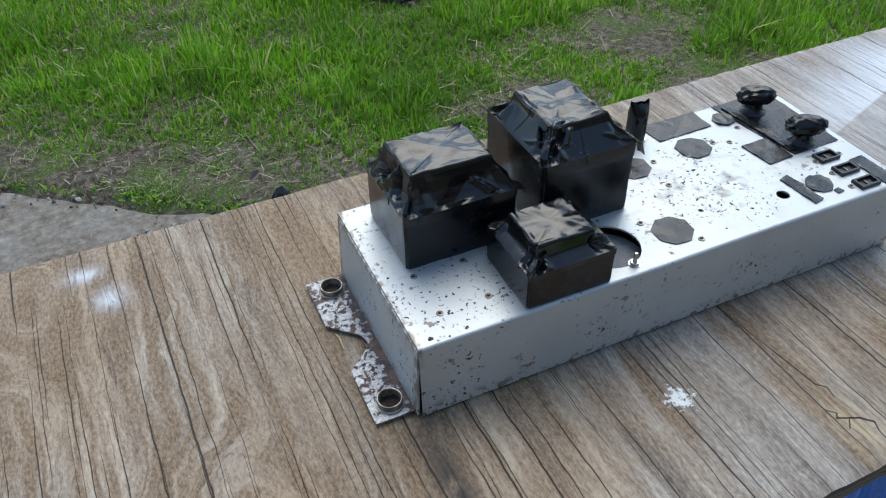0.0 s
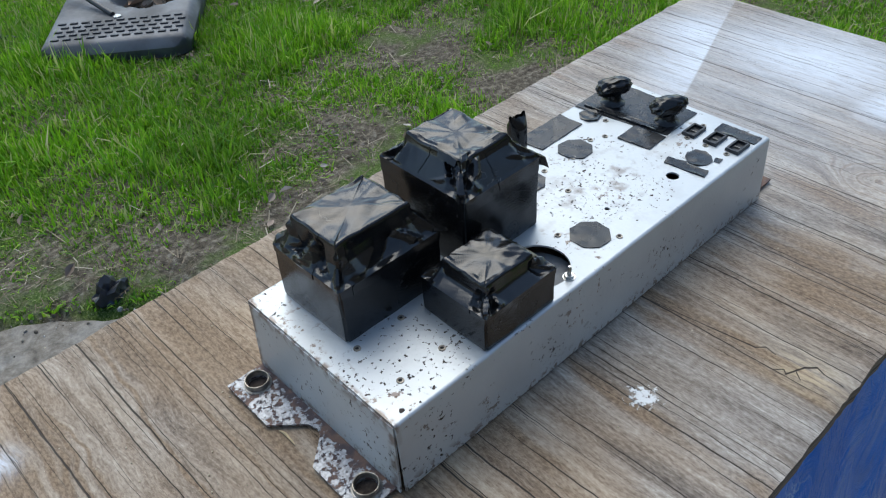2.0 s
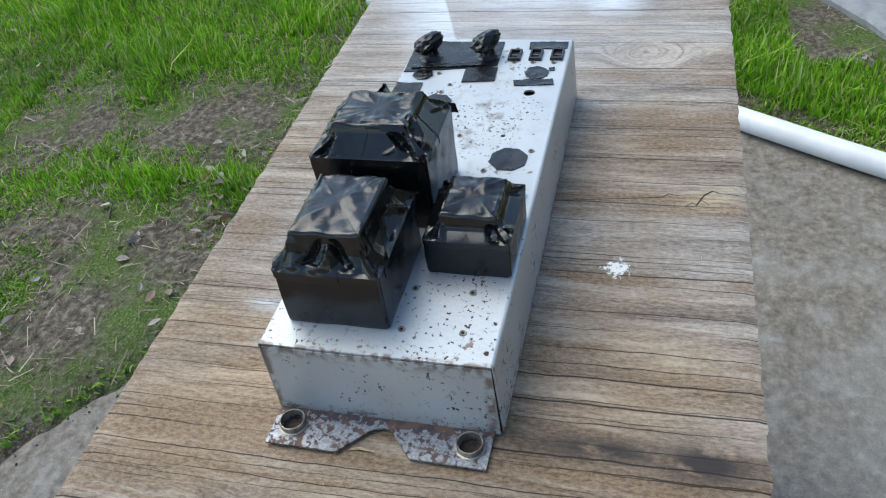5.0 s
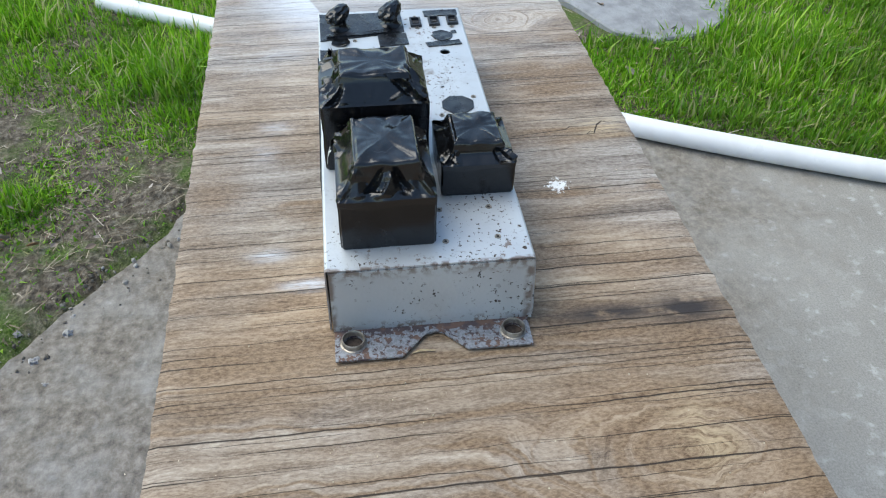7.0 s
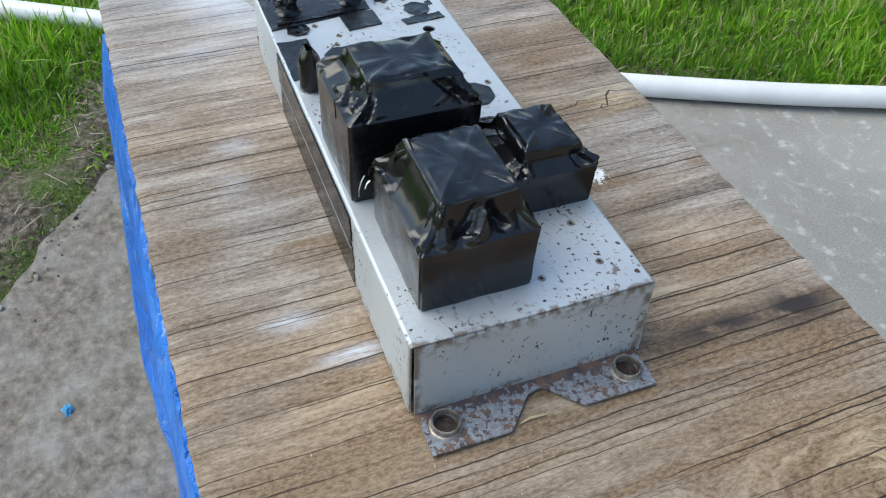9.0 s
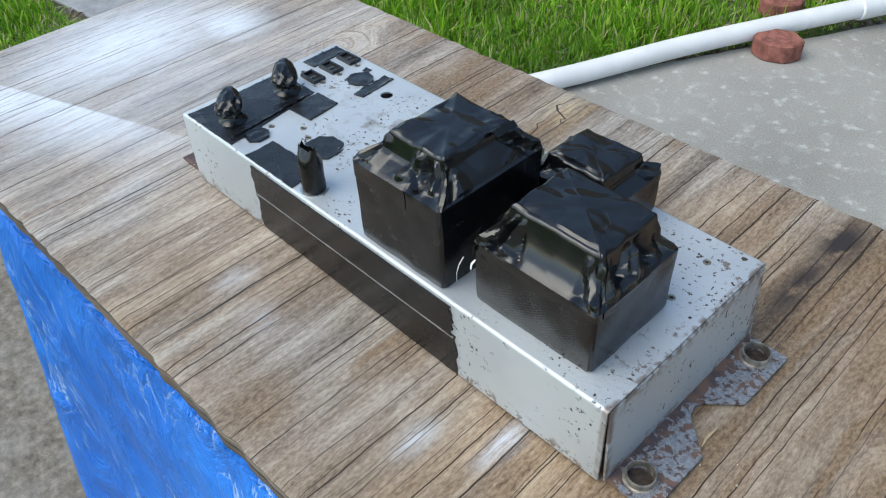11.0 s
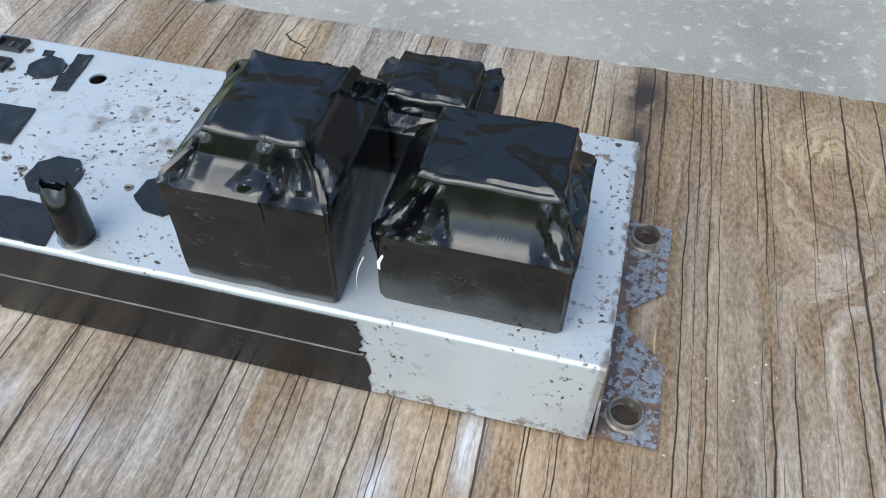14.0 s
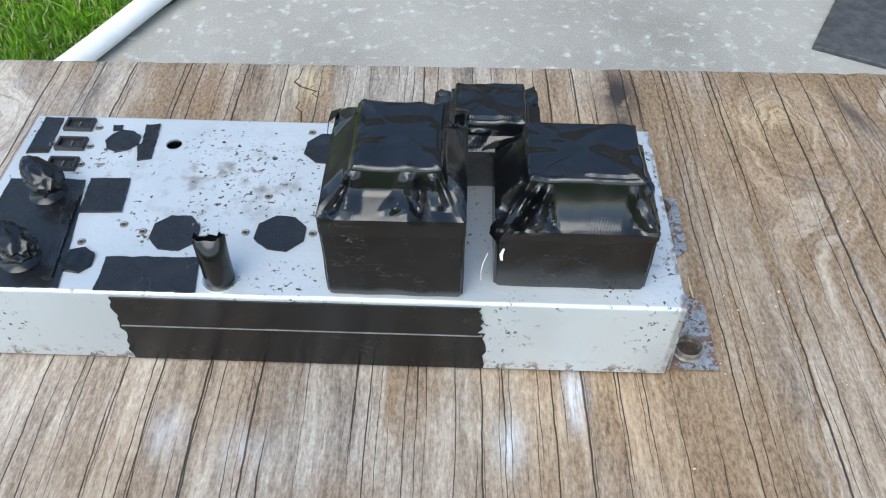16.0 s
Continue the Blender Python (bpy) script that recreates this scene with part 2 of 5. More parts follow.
    blob = m.math("ADD", m.spot(x, y, 0.152, -0.054, 0.012, 0.012), m.math("MULTIPLY", m.math("SUBTRACT", m.noise(260.0, 4, None, 0.7), 0.5), 2.6))
    splat = m.math("MULTIPLY", m.step(blob, 0.55, 0.85), m.step(m.spot(x, y, 0.152, -0.054, 0.016, 0.016), 0.25, 0.5))
    spray_sheen = m.math("MULTIPLY", spray_sheen, m.math("SUBTRACT", 1.0, m.math("MULTIPLY", crack, 0.8)))
    col = m.mix(m.math("MULTIPLY", spray_sheen, 0.97, clamp=True), col, (0.72, 0.76, 0.82))
    col = m.mix(splat, col, (0.85, 0.85, 0.83))
    m.set(color=col, rough=m.math("SUBTRACT", m.step(grain, 0.3, 0.7, 0.7, 0.55), m.math("MULTIPLY", spray_sheen, 0.15)))
    m.bump(m.math("ADD", m.math("ADD", m.math("MULTIPLY", grain, 0.3), m.math("MULTIPLY", fibre, 0.25)), m.math("ADD", m.math("MULTIPLY", pit, 0.2), m.math("MULTIPLY", crack, -1.3))), 0.0012, 0.7)
    m.bump(splat, 0.001, 0.6)
    return m.m


def board_edge_material():
    m = Mat("plywood_edge", 0.8)
    x, y, z = m.xyz()
    ply = m.noise(1.0, 2, m.vec(m.math("MULTIPLY", x, 4.0), m.math("MULTIPLY", y, 4.0), m.math("MULTIPLY", z, 380.0)))
    col = m.ramp(ply, (0.35, (0.03, 0.025, 0.02)), (0.5, (0.12, 0.09, 0.065)), (0.68, (0.3, 0.24, 0.18)))
    m.set(color=col).bump(ply, 0.002)
    return m.m


def chassis_material():
    m = Mat("silver_grey_hammered_paint", 0.38, 0.0, 0.5)
    x, y, z = m.xyz()
    mott = m.noise(12.0, 4)
    base = m.mix(m.step(mott, 0.35, 0.65), (0.51, 0.54, 0.56), (0.58, 0.61, 0.625))
    fine = m.cells(340.0, out="Distance")
    # dirt specks, thick in places, and rust freckles
    flat = m.vec(x, y, m.math("MULTIPLY", z, 0.9))
    cluster = m.noise(26.0, 3, flat)
    for cx, cy, sx, sy, k in ((0.25, 0.065, 0.035, 0.03, 0.3), (0.24, 0.04, 0.05, 0.02, 0.18), (0.03, 0.04, 0.04, 0.04, 0.2), (0.06, 0.05, 0.04, 0.03, 0.18), (0.21, 0.085, 0.03, 0.02, 0.12), (0.2, 0.14, 0.04, 0.012, 0.16)):
        cluster = m.math("ADD", cluster, m.math("MULTIPLY", m.spot(x, y, cx, cy, sx, sy), k))
    grit = m.noise(330.0, 3, flat, 0.6)
    grit2 = m.noise(150.0, 2, m.scaled(flat, (1.0, 1.0, 1.3)), 0.5)
    specks = m.math("MULTIPLY", m.step(grit, 0.6, 0.66), m.step(cluster, 0.53, 0.62))
    specks = m.math("MAXIMUM", specks, m.math("MULTIPLY", m.step(grit2, 0.715, 0.745), m.step(z, 0.763, 0.7665, 0.25, 1.0)))
    smoke = m.math("MULTIPLY", m.step(m.noise(70.0, 3, flat), 0.5, 0.7), m.math("MULTIPLY", m.spot(x, y, 0.25, 0.062, 0.05, 0.032), 0.95))
    col = m.mix(smoke, base, (0.25, 0.22, 0.2))
    col = m.mix(specks, col, (0.055, 0.04, 0.032))
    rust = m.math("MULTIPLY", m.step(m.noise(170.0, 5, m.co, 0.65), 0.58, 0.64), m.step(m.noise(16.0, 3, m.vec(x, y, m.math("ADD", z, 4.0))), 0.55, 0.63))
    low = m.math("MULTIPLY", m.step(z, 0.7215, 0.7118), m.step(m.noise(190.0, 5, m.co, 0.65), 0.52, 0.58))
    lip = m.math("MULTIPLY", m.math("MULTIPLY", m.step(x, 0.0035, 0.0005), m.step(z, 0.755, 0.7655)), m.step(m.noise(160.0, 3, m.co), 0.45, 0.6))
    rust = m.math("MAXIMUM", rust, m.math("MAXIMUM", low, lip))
    edge = m.math("MINIMUM", m.math("ABSOLUTE", m.math("SUBTRACT", y, 0.009)), m.math("ABSOLUTE", m.math("SUBTRACT", y, 0.1475)))
    joint = m.math("MULTIPLY", m.math("MULTIPLY", m.step(edge, 0.005, 0.001), m.step(x, 0.004, 0.002)), m.step(m.noise(90.0, 4, m.co), 0.38, 0.58))
    rust = m.math("MAXIMUM", rust, joint)
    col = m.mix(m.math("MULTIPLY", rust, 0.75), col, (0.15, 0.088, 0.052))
    m.set(color=col, metal=m.math("MULTIPLY_ADD", specks, -0.45, 0.45), rough=m.math("ADD", m.step(mott, 0.3, 0.7, 0.4, 0.5), m.math("MULTIPLY", specks, 0.4), clamp=True))
    m.bump(fine, 0.00022, 0.4).bump(specks, 0.0004, 0.6)
    return m.m


def rusty_material():
    m = Mat("rust_flecked_zinc_plate", 0.5, 0.5)
    x, y, z = m.xyz()
    n = m.noise(230.0, 5, None, 0.66, 0.3)
    k = m.noise(420.0, 2)
    # zinc has gone brown along the bend and round the eyelets, and flakes elsewhere
    bend = m.step(m.math("ADD", x, m.math("MULTIPLY", m.noise(50.0, 3), 0.012)), -0.007, 0.003)
    worn = m.math("ADD", n, m.math("MULTIPLY", bend, 0.16))
    zinc = m.mix(m.step(k, 0.35, 0.65), (0.23, 0.235, 0.25), (0.35, 0.365, 0.39))
    brown = m.mix(m.step(m.noise(90.0, 3), 0.4, 0.62), (0.075, 0.055, 0.058), (0.16, 0.095, 0.07))
    flake = m.step(worn, 0.5, 0.56)
    col = m.mix(flake, zinc, brown)
    m.set(color=col, metal=m.math("MULTIPLY_ADD", flake, -0.4, 0.5), rough=m.step(flake, 0.0, 1.0, 0.42, 0.75)).bump(m.math("SUBTRACT", m.math("MULTIPLY", k, 0.3), flake), 0.0004, 0.6)
    return m.m


def tape_material(name, rough, level, wrinkle, facet, gloss=0.5):
    m = Mat(name, rough, spec=gloss)
    x, y, z = m.xyz()
    u, v = m.math("ADD", x, m.math("MULTIPLY", z, 0.3)), m.math("ADD", y, m.math("MULTIPLY", z, 0.95))
    weave = m.math("MULTIPLY", m.math("SINE", m.math("MULTIPLY", u, 4200.0)), m.math("SINE", m.math("MULTIPLY", v, 4200.0)))
    shows = m.step(m.noise(22.0, 2), 0.42, 0.62, 0.1, 1.0)
    dust = m.noise(70.0, 5, None, 0.65)
    fold = m.math("ABSOLUTE", m.math("SUBTRACT", m.noise(26.0, 1, m.scaled(m.co, (1.0, 1.0, 0.6)), 0.3, 0.5), 0.5))
    scuff = m.math("MULTIPLY", m.step(m.math("ABSOLUTE", m.math("SUBTRACT", m.noise(55.0, 2, m.scaled(m.co, (1.0, 1.0, 3.0)), 0.5), 0.5)), 0.003, 0.001), m.step(m.noise(33.0, 2), 0.57, 0.64))
    col = m.mix(m.step(dust, 0.5, 0.8, 0.0, 0.6), (level * 0.9, level, level * 1.2), (level * 2.1, level * 2.2, level * 2.35))
    col = m.mix(m.math("MULTIPLY", scuff, 0.4), col, (0.22, 0.21, 0.2))
    m.set(color=col, rough=m.math("ADD", rough - 0.06, m.step(dust, 0.3, 0.75, 0.0, 0.14)))
    # stiff tape lies in small flat facets with creases between them
    vor = m.t.nodes.new("ShaderNodeTexVoronoi")
    bent = m.scaled(m.co, (1.0, 1.25, 0.8))
    m.put(vor.inputs["Vector"], bent)
    vor.inputs["Scale"].default_value = 30.0
    off = m.t.nodes.new("ShaderNodeVectorMath")
    off.operation = "SUBTRACT"
    m.put(off.inputs[0], bent), m.put(off.inputs[1], vor.outputs["Position"])
    lean = m.t.nodes.new("ShaderNodeVectorMath")
    lean.operation = "SUBTRACT"
    m.put(lean.inputs[0], vor.outputs["Color"]), m.put(lean.inputs[1], 0.5)
    dot = m.t.nodes.new("ShaderNodeVectorMath")
    dot.operation = "DOT_PRODUCT"
    m.put(dot.inputs[0], off.outputs[0]), m.put(dot.inputs[1], lean.outputs[0])
    m.bump(m.math("MULTIPLY", weave, shows), 0.0001, 0.3).bump(fold, wrinkle, 0.5).bump(dot.outputs["Value"], facet)
    return m.m


def plain(name, color, rough=0.5, metal=0.0, scale=60.0, vary=0.25, bump=0.0003, spec=0.5):
    m = Mat(name, rough, metal, spec)
    n = m.noise(scale, 4)
    dark = tuple(c * (1 - vary) for c in color)
    light = tuple(min(1.0, c * (1 + vary)) for c in color)
    m.set(color=m.mix(m.step(n, 0.3, 0.7), dark, light), rough=m.step(n, 0.3, 0.7, min(1, rough + 0.08), max(0.05, rough - 0.08)))
    m.bump(m.noise(scale * 5, 3), bump)
    return m.m


def concrete_material():
    m = Mat("worn_concrete", 0.85, spec=0.3)
    x, y, z = m.xyz()
    big = m.noise(1.6, 4)
    blotch = m.noise(26.0, 4, None, 0.6, 0.2)
    fleck = m.cells(48.0, m.scaled(m.co, (1.0, 0.8, 1.0)))
    grit = m.noise(260.0, 4, None, 0.7)
    col = m.ramp(m.math("ADD", m.math("MULTIPLY", big, 0.45), m.math("MULTIPLY", grit, 0.55)), (0.34, (0.19, 0.182, 0.162)), (0.5, (0.32, 0.308, 0.278)), (0.66, (0.42, 0.406, 0.37)))
    col = m.mix(m.math("MULTIPLY", m.step(blotch, 0.52, 0.62), m.step(fleck, 0.5, 0.2, 0.15, 0.6)), col, (0.58, 0.575, 0.555))
    # soil washed over the slab along its grassy side
    side = m.math("ADD", m.math("MULTIPLY", m.math("SUBTRACT", x, 1.66), 0.568), m.math("MULTIPLY", m.math("SUBTRACT", y, 0.08), 0.823))
    soil = m.step(m.math("ADD", side, m.math("MULTIPLY", m.math("SUBTRACT", m.noise(6.0, 4), 0.5), 0.7)), -1.55, -0.75)
    grime = m.ramp(m.noise(48.0, 5, None, 0.7), (0.33, (0.085, 0.069, 0.052)), (0.5, (0.185, 0.158, 0.125)), (0.68, (0.31, 0.275, 0.225)))
    col = m.mix(m.math("MULTIPLY", soil, m.step(m.noise(11.0, 4), 0.3, 0.6, 0.55, 0.95)), col, grime)
    m.set(color=col).bump(m.math("SUBTRACT", m.math("ADD", m.math("MULTIPLY", grit, 0.6), m.math("MULTIPLY", blotch, 0.4)), 0.0), 0.003, 0.6)
    return m.m


def soil_material():
    m = Mat("soil_with_dry_thatch", 0.95, spec=0.2)
    a, b, c = m.noise(5.0, 5), m.noise(60.0, 5, None, 0.7), m.noise(190.0, 4, None, 0.7)
    col = m.ramp(b, (0.32, (0.05, 0.04, 0.029)), (0.5, (0.145, 0.12, 0.088)), (0.66, (0.32, 0.28, 0.215)))
    col = m.mix(m.step(a, 0.46, 0.64), col, m.ramp(c, (0.35, (0.045, 0.085, 0.015)), (0.55, (0.12, 0.18, 0.04)), (0.7, (0.32, 0.32, 0.18))))
    m.set(color=col).bump(m.math("ADD", b, m.math("MULTIPLY", c, 0.4)), 0.02, 0.8)
    return m.m


def grass_material():
    m = Mat("grass_blades", 0.45, spec=0.4)
    r = m.random(True)
    patch = m.noise(2.2, 3)
    col = m.ramp(r, (0.0, (0.075, 0.19, 0.014)), (0.35, (0.16, 0.38, 0.022)), (0.66, (0.29, 0.56, 0.035)), (0.84, (0.42, 0.6, 0.085)), (0.92, (0.58, 0.52, 0.32)))
    col = m.mix(m.step(patch, 0.4, 0.65), col, m.mix(0.5, col, (0.05, 0.12, 0.03)))
    col = m.mix(1.0, col, (1.16, 1.12, 1.0), "MULTIPLY")
    m.set(color=col)
    m.b.inputs["Subsurface Weight"].default_value = 0.0
    tr = m.t.nodes.new("ShaderNodeBsdfTranslucent")
    m.put(tr.inputs[0], m.mix(0.5, col, (0.16, 0.36, 0.015)))
    mixer = m.t.nodes.new("ShaderNodeMixShader")
    mixer.inputs[0].default_value = 0.42
    m.t.links.new(m.b.outputs[0], mixer.inputs[1])
    m.t.links.new(tr.outputs[0], mixer.inputs[2])
    m.t.links.new(mixer.outputs[0], m.t.nodes["Material Output"].inputs[0])
    return m.m


def leaf_material():
    m = Mat("dry_leaves", 0.8, spec=0.2)
    m.set(color=m.mix(m.step(m.noise(60.0, 3), 0.3, 0.7, 0.0, 0.35), m.ramp(m.random(True), (0.0, (0.17, 0.12, 0.085)), (0.45, (0.32, 0.26, 0.21)), (0.8, (0.46, 0.41, 0.36)), (1.0, (0.3, 0.15, 0.07))), (0.09, 0.07, 0.05)))
    return m.m


def straw_material():
    m = Mat("dead_straw", 0.85, spec=0.2)
    m.set(color=m.ramp(m.random(True), (0.0, (0.09, 0.07, 0.045)), (0.5, (0.2, 0.16, 0.11)), (0.85, (0.33, 0.28, 0.2)), (1.0, (0.5, 0.44, 0.34))))
    return m.m


def rubble_material():
    m = Mat("clods_and_grit", 0.95, spec=0.2)
    m.set(color=m.ramp(m.random(True), (0.0, (0.1, 0.085, 0.066)), (0.5, (0.19, 0.165, 0.132)), (0.85, (0.3, 0.27, 0.225)), (1.0, (0.46, 0.44, 0.4))))
    m.bump(m.noise(300.0, 4), 0.002)
    return m.m


def tarp_material():
    m = Mat("blue_woven_tarp", 0.45, spec=0.35)
    x, y, z = m.xyz()
    weave = m.math("MULTIPLY", m.math("SINE", m.math("MULTIPLY", x, 2600.0)), m.math("SINE", m.math("MULTIPLY", z, 2600.0)))
    wr = m.noise(24.0, 5, m.scaled(m.co, (1.0, 1.0, 0.55)), 0.62, 0.8)
    ridge = m.math("ABSOLUTE", m.math("SUBTRACT", wr, 0.5))
    worn = m.math("MULTIPLY", m.step(ridge, 0.02, 0.0), m.step(m.noise(9.0, 3), 0.45, 0.65))
    crease = m.cells(26.0, m.scaled(m.co, (1.0, 1.0, 0.8)), "Distance", "F1")
    col = m.mix(m.step(m.noise(6.0, 4), 0.35, 0.65), (0.018, 0.145, 0.57), (0.03, 0.22, 0.76))
    col = m.mix(m.math("MULTIPLY", worn, 0.8), col, (0.45, 0.6, 0.8))
    m.set(color=col, rough=m.step(wr, 0.3, 0.7, 0.45, 0.3)).bump(weave, 0.0003, 0.3).bump(ridge, 0.02, 0.8).bump(crease, 0.012, 0.6)
    return m.m


WOOD, EDGE = wood_material(), board_edge_material()
PAINT, RUSTY = chassis_material(), rusty_material()
TAPE = tape_material("black_duct_tape", 0.22, 0.005, 0.0003, 0.02)
CAP_TAPE = tape_material("creased_black_duct_tape", 0.2, 0.005, 0.0008, 0.05, 0.65)
MATT_TAPE = tape_material("dusty_black_tape", 0.28, 0.012, 0.0012, 0.08)
STRAW, RUBBLE = straw_material(), rubble_material()
CONCRETE, SOIL, GRASS, LEAF, TARP = concrete_material(), soil_material(), grass_material(), leaf_material(), tarp_material()
PVC = plain("white_pvc", (0.78, 0.78, 0.77), 0.35, 0.0, 14.0, 0.05, 0.0001)
BRICK = plain("red_paver", (0.27, 0.1, 0.075), 0.9, 0.0, 45.0, 0.35, 0.003)
PLASTIC = plain("black_plastic", (0.022, 0.023, 0.026), 0.38, 0.0, 30.0, 0.35, 0.0006)
GREY_PLASTIC = plain("sun_bleached_black_plastic", (0.07, 0.076, 0.087), 0.5, 0.0, 9.0, 0.45, 0.0008)
STEEL = plain("bright_screw_steel", (0.55, 0.55, 0.53), 0.3, 0.95, 200.0, 0.2, 0.0001)
BRASS = plain("tarnished_brass", (0.3, 0.27, 0.23), 0.4, 0.7, 160.0, 0.45, 0.0003)
DARK = plain("dark_hollow_shade", (0.02, 0.018, 0.016), 0.8)
RUBBER = plain("dark_grey_rubber_mat", (0.055, 0.058, 0.062), 0.75, 0.0, 40.0, 0.3, 0.002)
BLUE = plain("blue_plastic_scrap", (0.1, 0.38, 0.62), 0.4)
SLIVER = plain("raw_wood_splinter", (0.5, 0.38, 0.22), 0.7, 0.0, 80.0, 0.3)
# near-black brown that stands for the shade down inside the eyelets
EYELET_SHADE = plain("dark_eyelet_shade", (0.045, 0.032, 0.025), 0.85, 0.0, 200.0, 0.5, 0.0005)
SCUFF = plain("scuffed_tape_edge", (0.2, 0.19, 0.18), 0.5)
HOSE_MAT = plain("dark_hose_rubber", (0.02, 0.035, 0.03), 0.5)
PEBBLE = plain("grey_pebble", (0.36, 0.34, 0.31), 0.85, 0.0, 60.0, 0.3, 0.001)
CLOD = plain("dry_clod", (0.24, 0.2, 0.155), 0.95, 0.0, 50.0, 0.45, 0.004)
CRUMB = plain("pale_crumb", (0.55, 0.47, 0.34), 0.9)
WHITE = plain("white_thread", (0.75, 0.74, 0.7), 0.8)
# for the added, unseen wall that darkens the -y side
WALL = plain("dark_brown_unseen_wall", (0.12, 0.106, 0.093), 0.9, 0.0, 6.0, 0.15, 0.002)
FLAGSTONE = plain("grey_flagstone", (0.27, 0.275, 0.28), 0.85, 0.0, 18.0, 0.2, 0.003)


# ---- building helpers ----
def mesh_of(name, bm, material, smooth=None):
    me = bpy.data.meshes.new(name)
    bm.normal_update()
    if smooth is not None:
        for f in bm.faces:
            f.smooth = True
        for e in bm.edges:
            e.smooth = not (len(e.link_faces) == 2 and e.calc_face_angle(0.0) > radians(smooth))
    bm.to_mesh(me)
    bm.free()
    me.materials.append(material)
    return me


def part(name, bm, material, parent=None, label="", smooth=None):
    ob = new(name, mesh_of(name, bm, material, smooth) if isinstance(bm, bmesh.types.BMesh) else bm)
    if parent is not None:
        ob.parent = parent
    if label:
        ob["label"] = label
    return ob


def thing(name, label, category, at=(0, 0, 0), turn=0.0, group="", kind=""):
    ob = new(name)
    ob.empty_display_size = 0.02
    ob.matrix_world = pose(*at, 0, 0, turn)
    return tagged(ob, label, category, group, kind)


def box(x0, x1, y0, y1, z0, z1, bevel=0.0, segments=1):
    bm = bmesh.new()
    bmesh.ops.create_cube(bm, size=1.0)
    for v in bm.verts:
        v.co = (x0 + (v.co.x + 0.5) * (x1 - x0), y0 + (v.co.y + 0.5) * (y1 - y0), z0 + (v.co.z + 0.5) * (z1 - z0))
    if bevel:
        bmesh.ops.bevel(bm, geom=bm.edges[:], offset=bevel, segments=segments, affect="EDGES", profile=0.5)
    return bm


def prism(points, z0, z1, bevel=0.0):
    bm = bmesh.new()
    low = [bm.verts.new((x, y, z0)) for x, y in points]
    high = [bm.verts.new((x, y, z1)) for x, y in points]
    n = len(points)
    bm.faces.new(low[::-1]), bm.faces.new(high)
    for i in range(n):
        bm.faces.new((low[i], low[(i + 1) % n], high[(i + 1) % n], high[i]))
    bmesh.ops.recalc_face_normals(bm, faces=bm.faces[:])
    if bevel:
        bmesh.ops.bevel(bm, geom=bm.edges[:], offset=bevel, segments=1, affect="EDGES")
    return bm


def lathe(profile, n=24, x=0.0, y=0.0):
    """A turned form from (radius, z) pairs."""
    bm = bmesh.new()
    rings = []
    for r, z in profile:
        rings.append([bm.verts.new((x + r * math.cos(2 * math.pi * i / n), y + r * math.sin(2 * math.pi * i / n), z)) for i in range(n)])
    for a, b in zip(rings, rings[1:]):
        for i in range(n):
            bm.faces.new((a[i], a[(i + 1) % n], b[(i + 1) % n], b[i]))
    if profile[0][0] != profile[-1][0] or profile[0][1] != profile[-1][1]:
        bm.faces.new(rings[0][::-1]), bm.faces.new(rings[-1])
    bmesh.ops.remove_doubles(bm, verts=bm.verts[:], dist=1e-7)
    bmesh.ops.recalc_face_normals(bm, faces=bm.faces[:])
    return bm


def plate_with_holes(outline, holes, z0, z1):
    """A flat sheet with round holes (x, y, r) cut through it."""
    bm = bmesh.new()
    loops = [outline] + [[(x + r * math.cos(2 * math.pi * i / 28), y + r * math.sin(2 * math.pi * i / 28)) for i in range(28)] for x, y, r in holes]
    edges = []
    for loop in loops:
        vs = [bm.verts.new((x, y, z1)) for x, y in loop]
        edges += [bm.edges.new((vs[i], vs[(i + 1) % len(vs)])) for i in range(len(vs))]
    bmesh.ops.triangle_fill(bm, edges=edges, use_beauty=True)
    bmesh.ops.recalc_face_normals(bm, faces=bm.faces[:])
    if sum(f.normal.z for f in bm.faces) < 0:
        bmesh.ops.reverse_faces(bm, faces=bm.faces[:])
    faces = bm.faces[:]
    low = bmesh.ops.extrude_face_region(bm, geom=faces)
    for g in low["geom"]:
        if isinstance(g, bmesh.types.BMVert):
            g.co.z = z0
    bmesh.ops.recalc_face_normals(bm, faces=bm.faces[:])
    return bm


def tube_along(points, radius, n=12, caps=True):
    bm = bmesh.new()
    rings = []
    for i, p in enumerate(points):
        p = Vector(p)
        d = (Vector(points[min(i + 1, len(points) - 1)]) - Vector(points[max(i - 1, 0)])).normalized()
        side = d.cross(Vector((0, 0, 1)))
        side = side.normalized() if side.length > 1e-4 else Vector((1, 0, 0))
        up = side.cross(d)
        r = radius[i] if isinstance(radius, (list, tuple)) else radius
        rings.append([bm.verts.new(p + r * (math.cos(2 * math.pi * k / n) * side + math.sin(2 * math.pi * k / n) * up)) for k in range(n)])
    for a, b in zip(rings, rings[1:]):
        for k in range(n):
            bm.faces.new((a[k], a[(k + 1) % n], b[(k + 1) % n], b[k]))
    if caps:
        bm.faces.new(rings[0][::-1]), bm.faces.new(rings[-1])
    bmesh.ops.recalc_face_normals(bm, faces=bm.faces[:])
    return bm


# ---- ground, slab and board ----
CORNER, ALONG, PIPE_WAY = Vector((1.675, 0.065)), Vector((-0.823, 0.568)), Vector((-0.482, -0.876))


def on_slab(x, y):
    p = Vector((x, y)) - CORNER
    n1 = p.dot(Vector((0.568, 0.823)))     # past the back edge
    n2 = p.dot(Vector((0.876, -0.482)))    # past the edge by the pipe
    return n1, n2


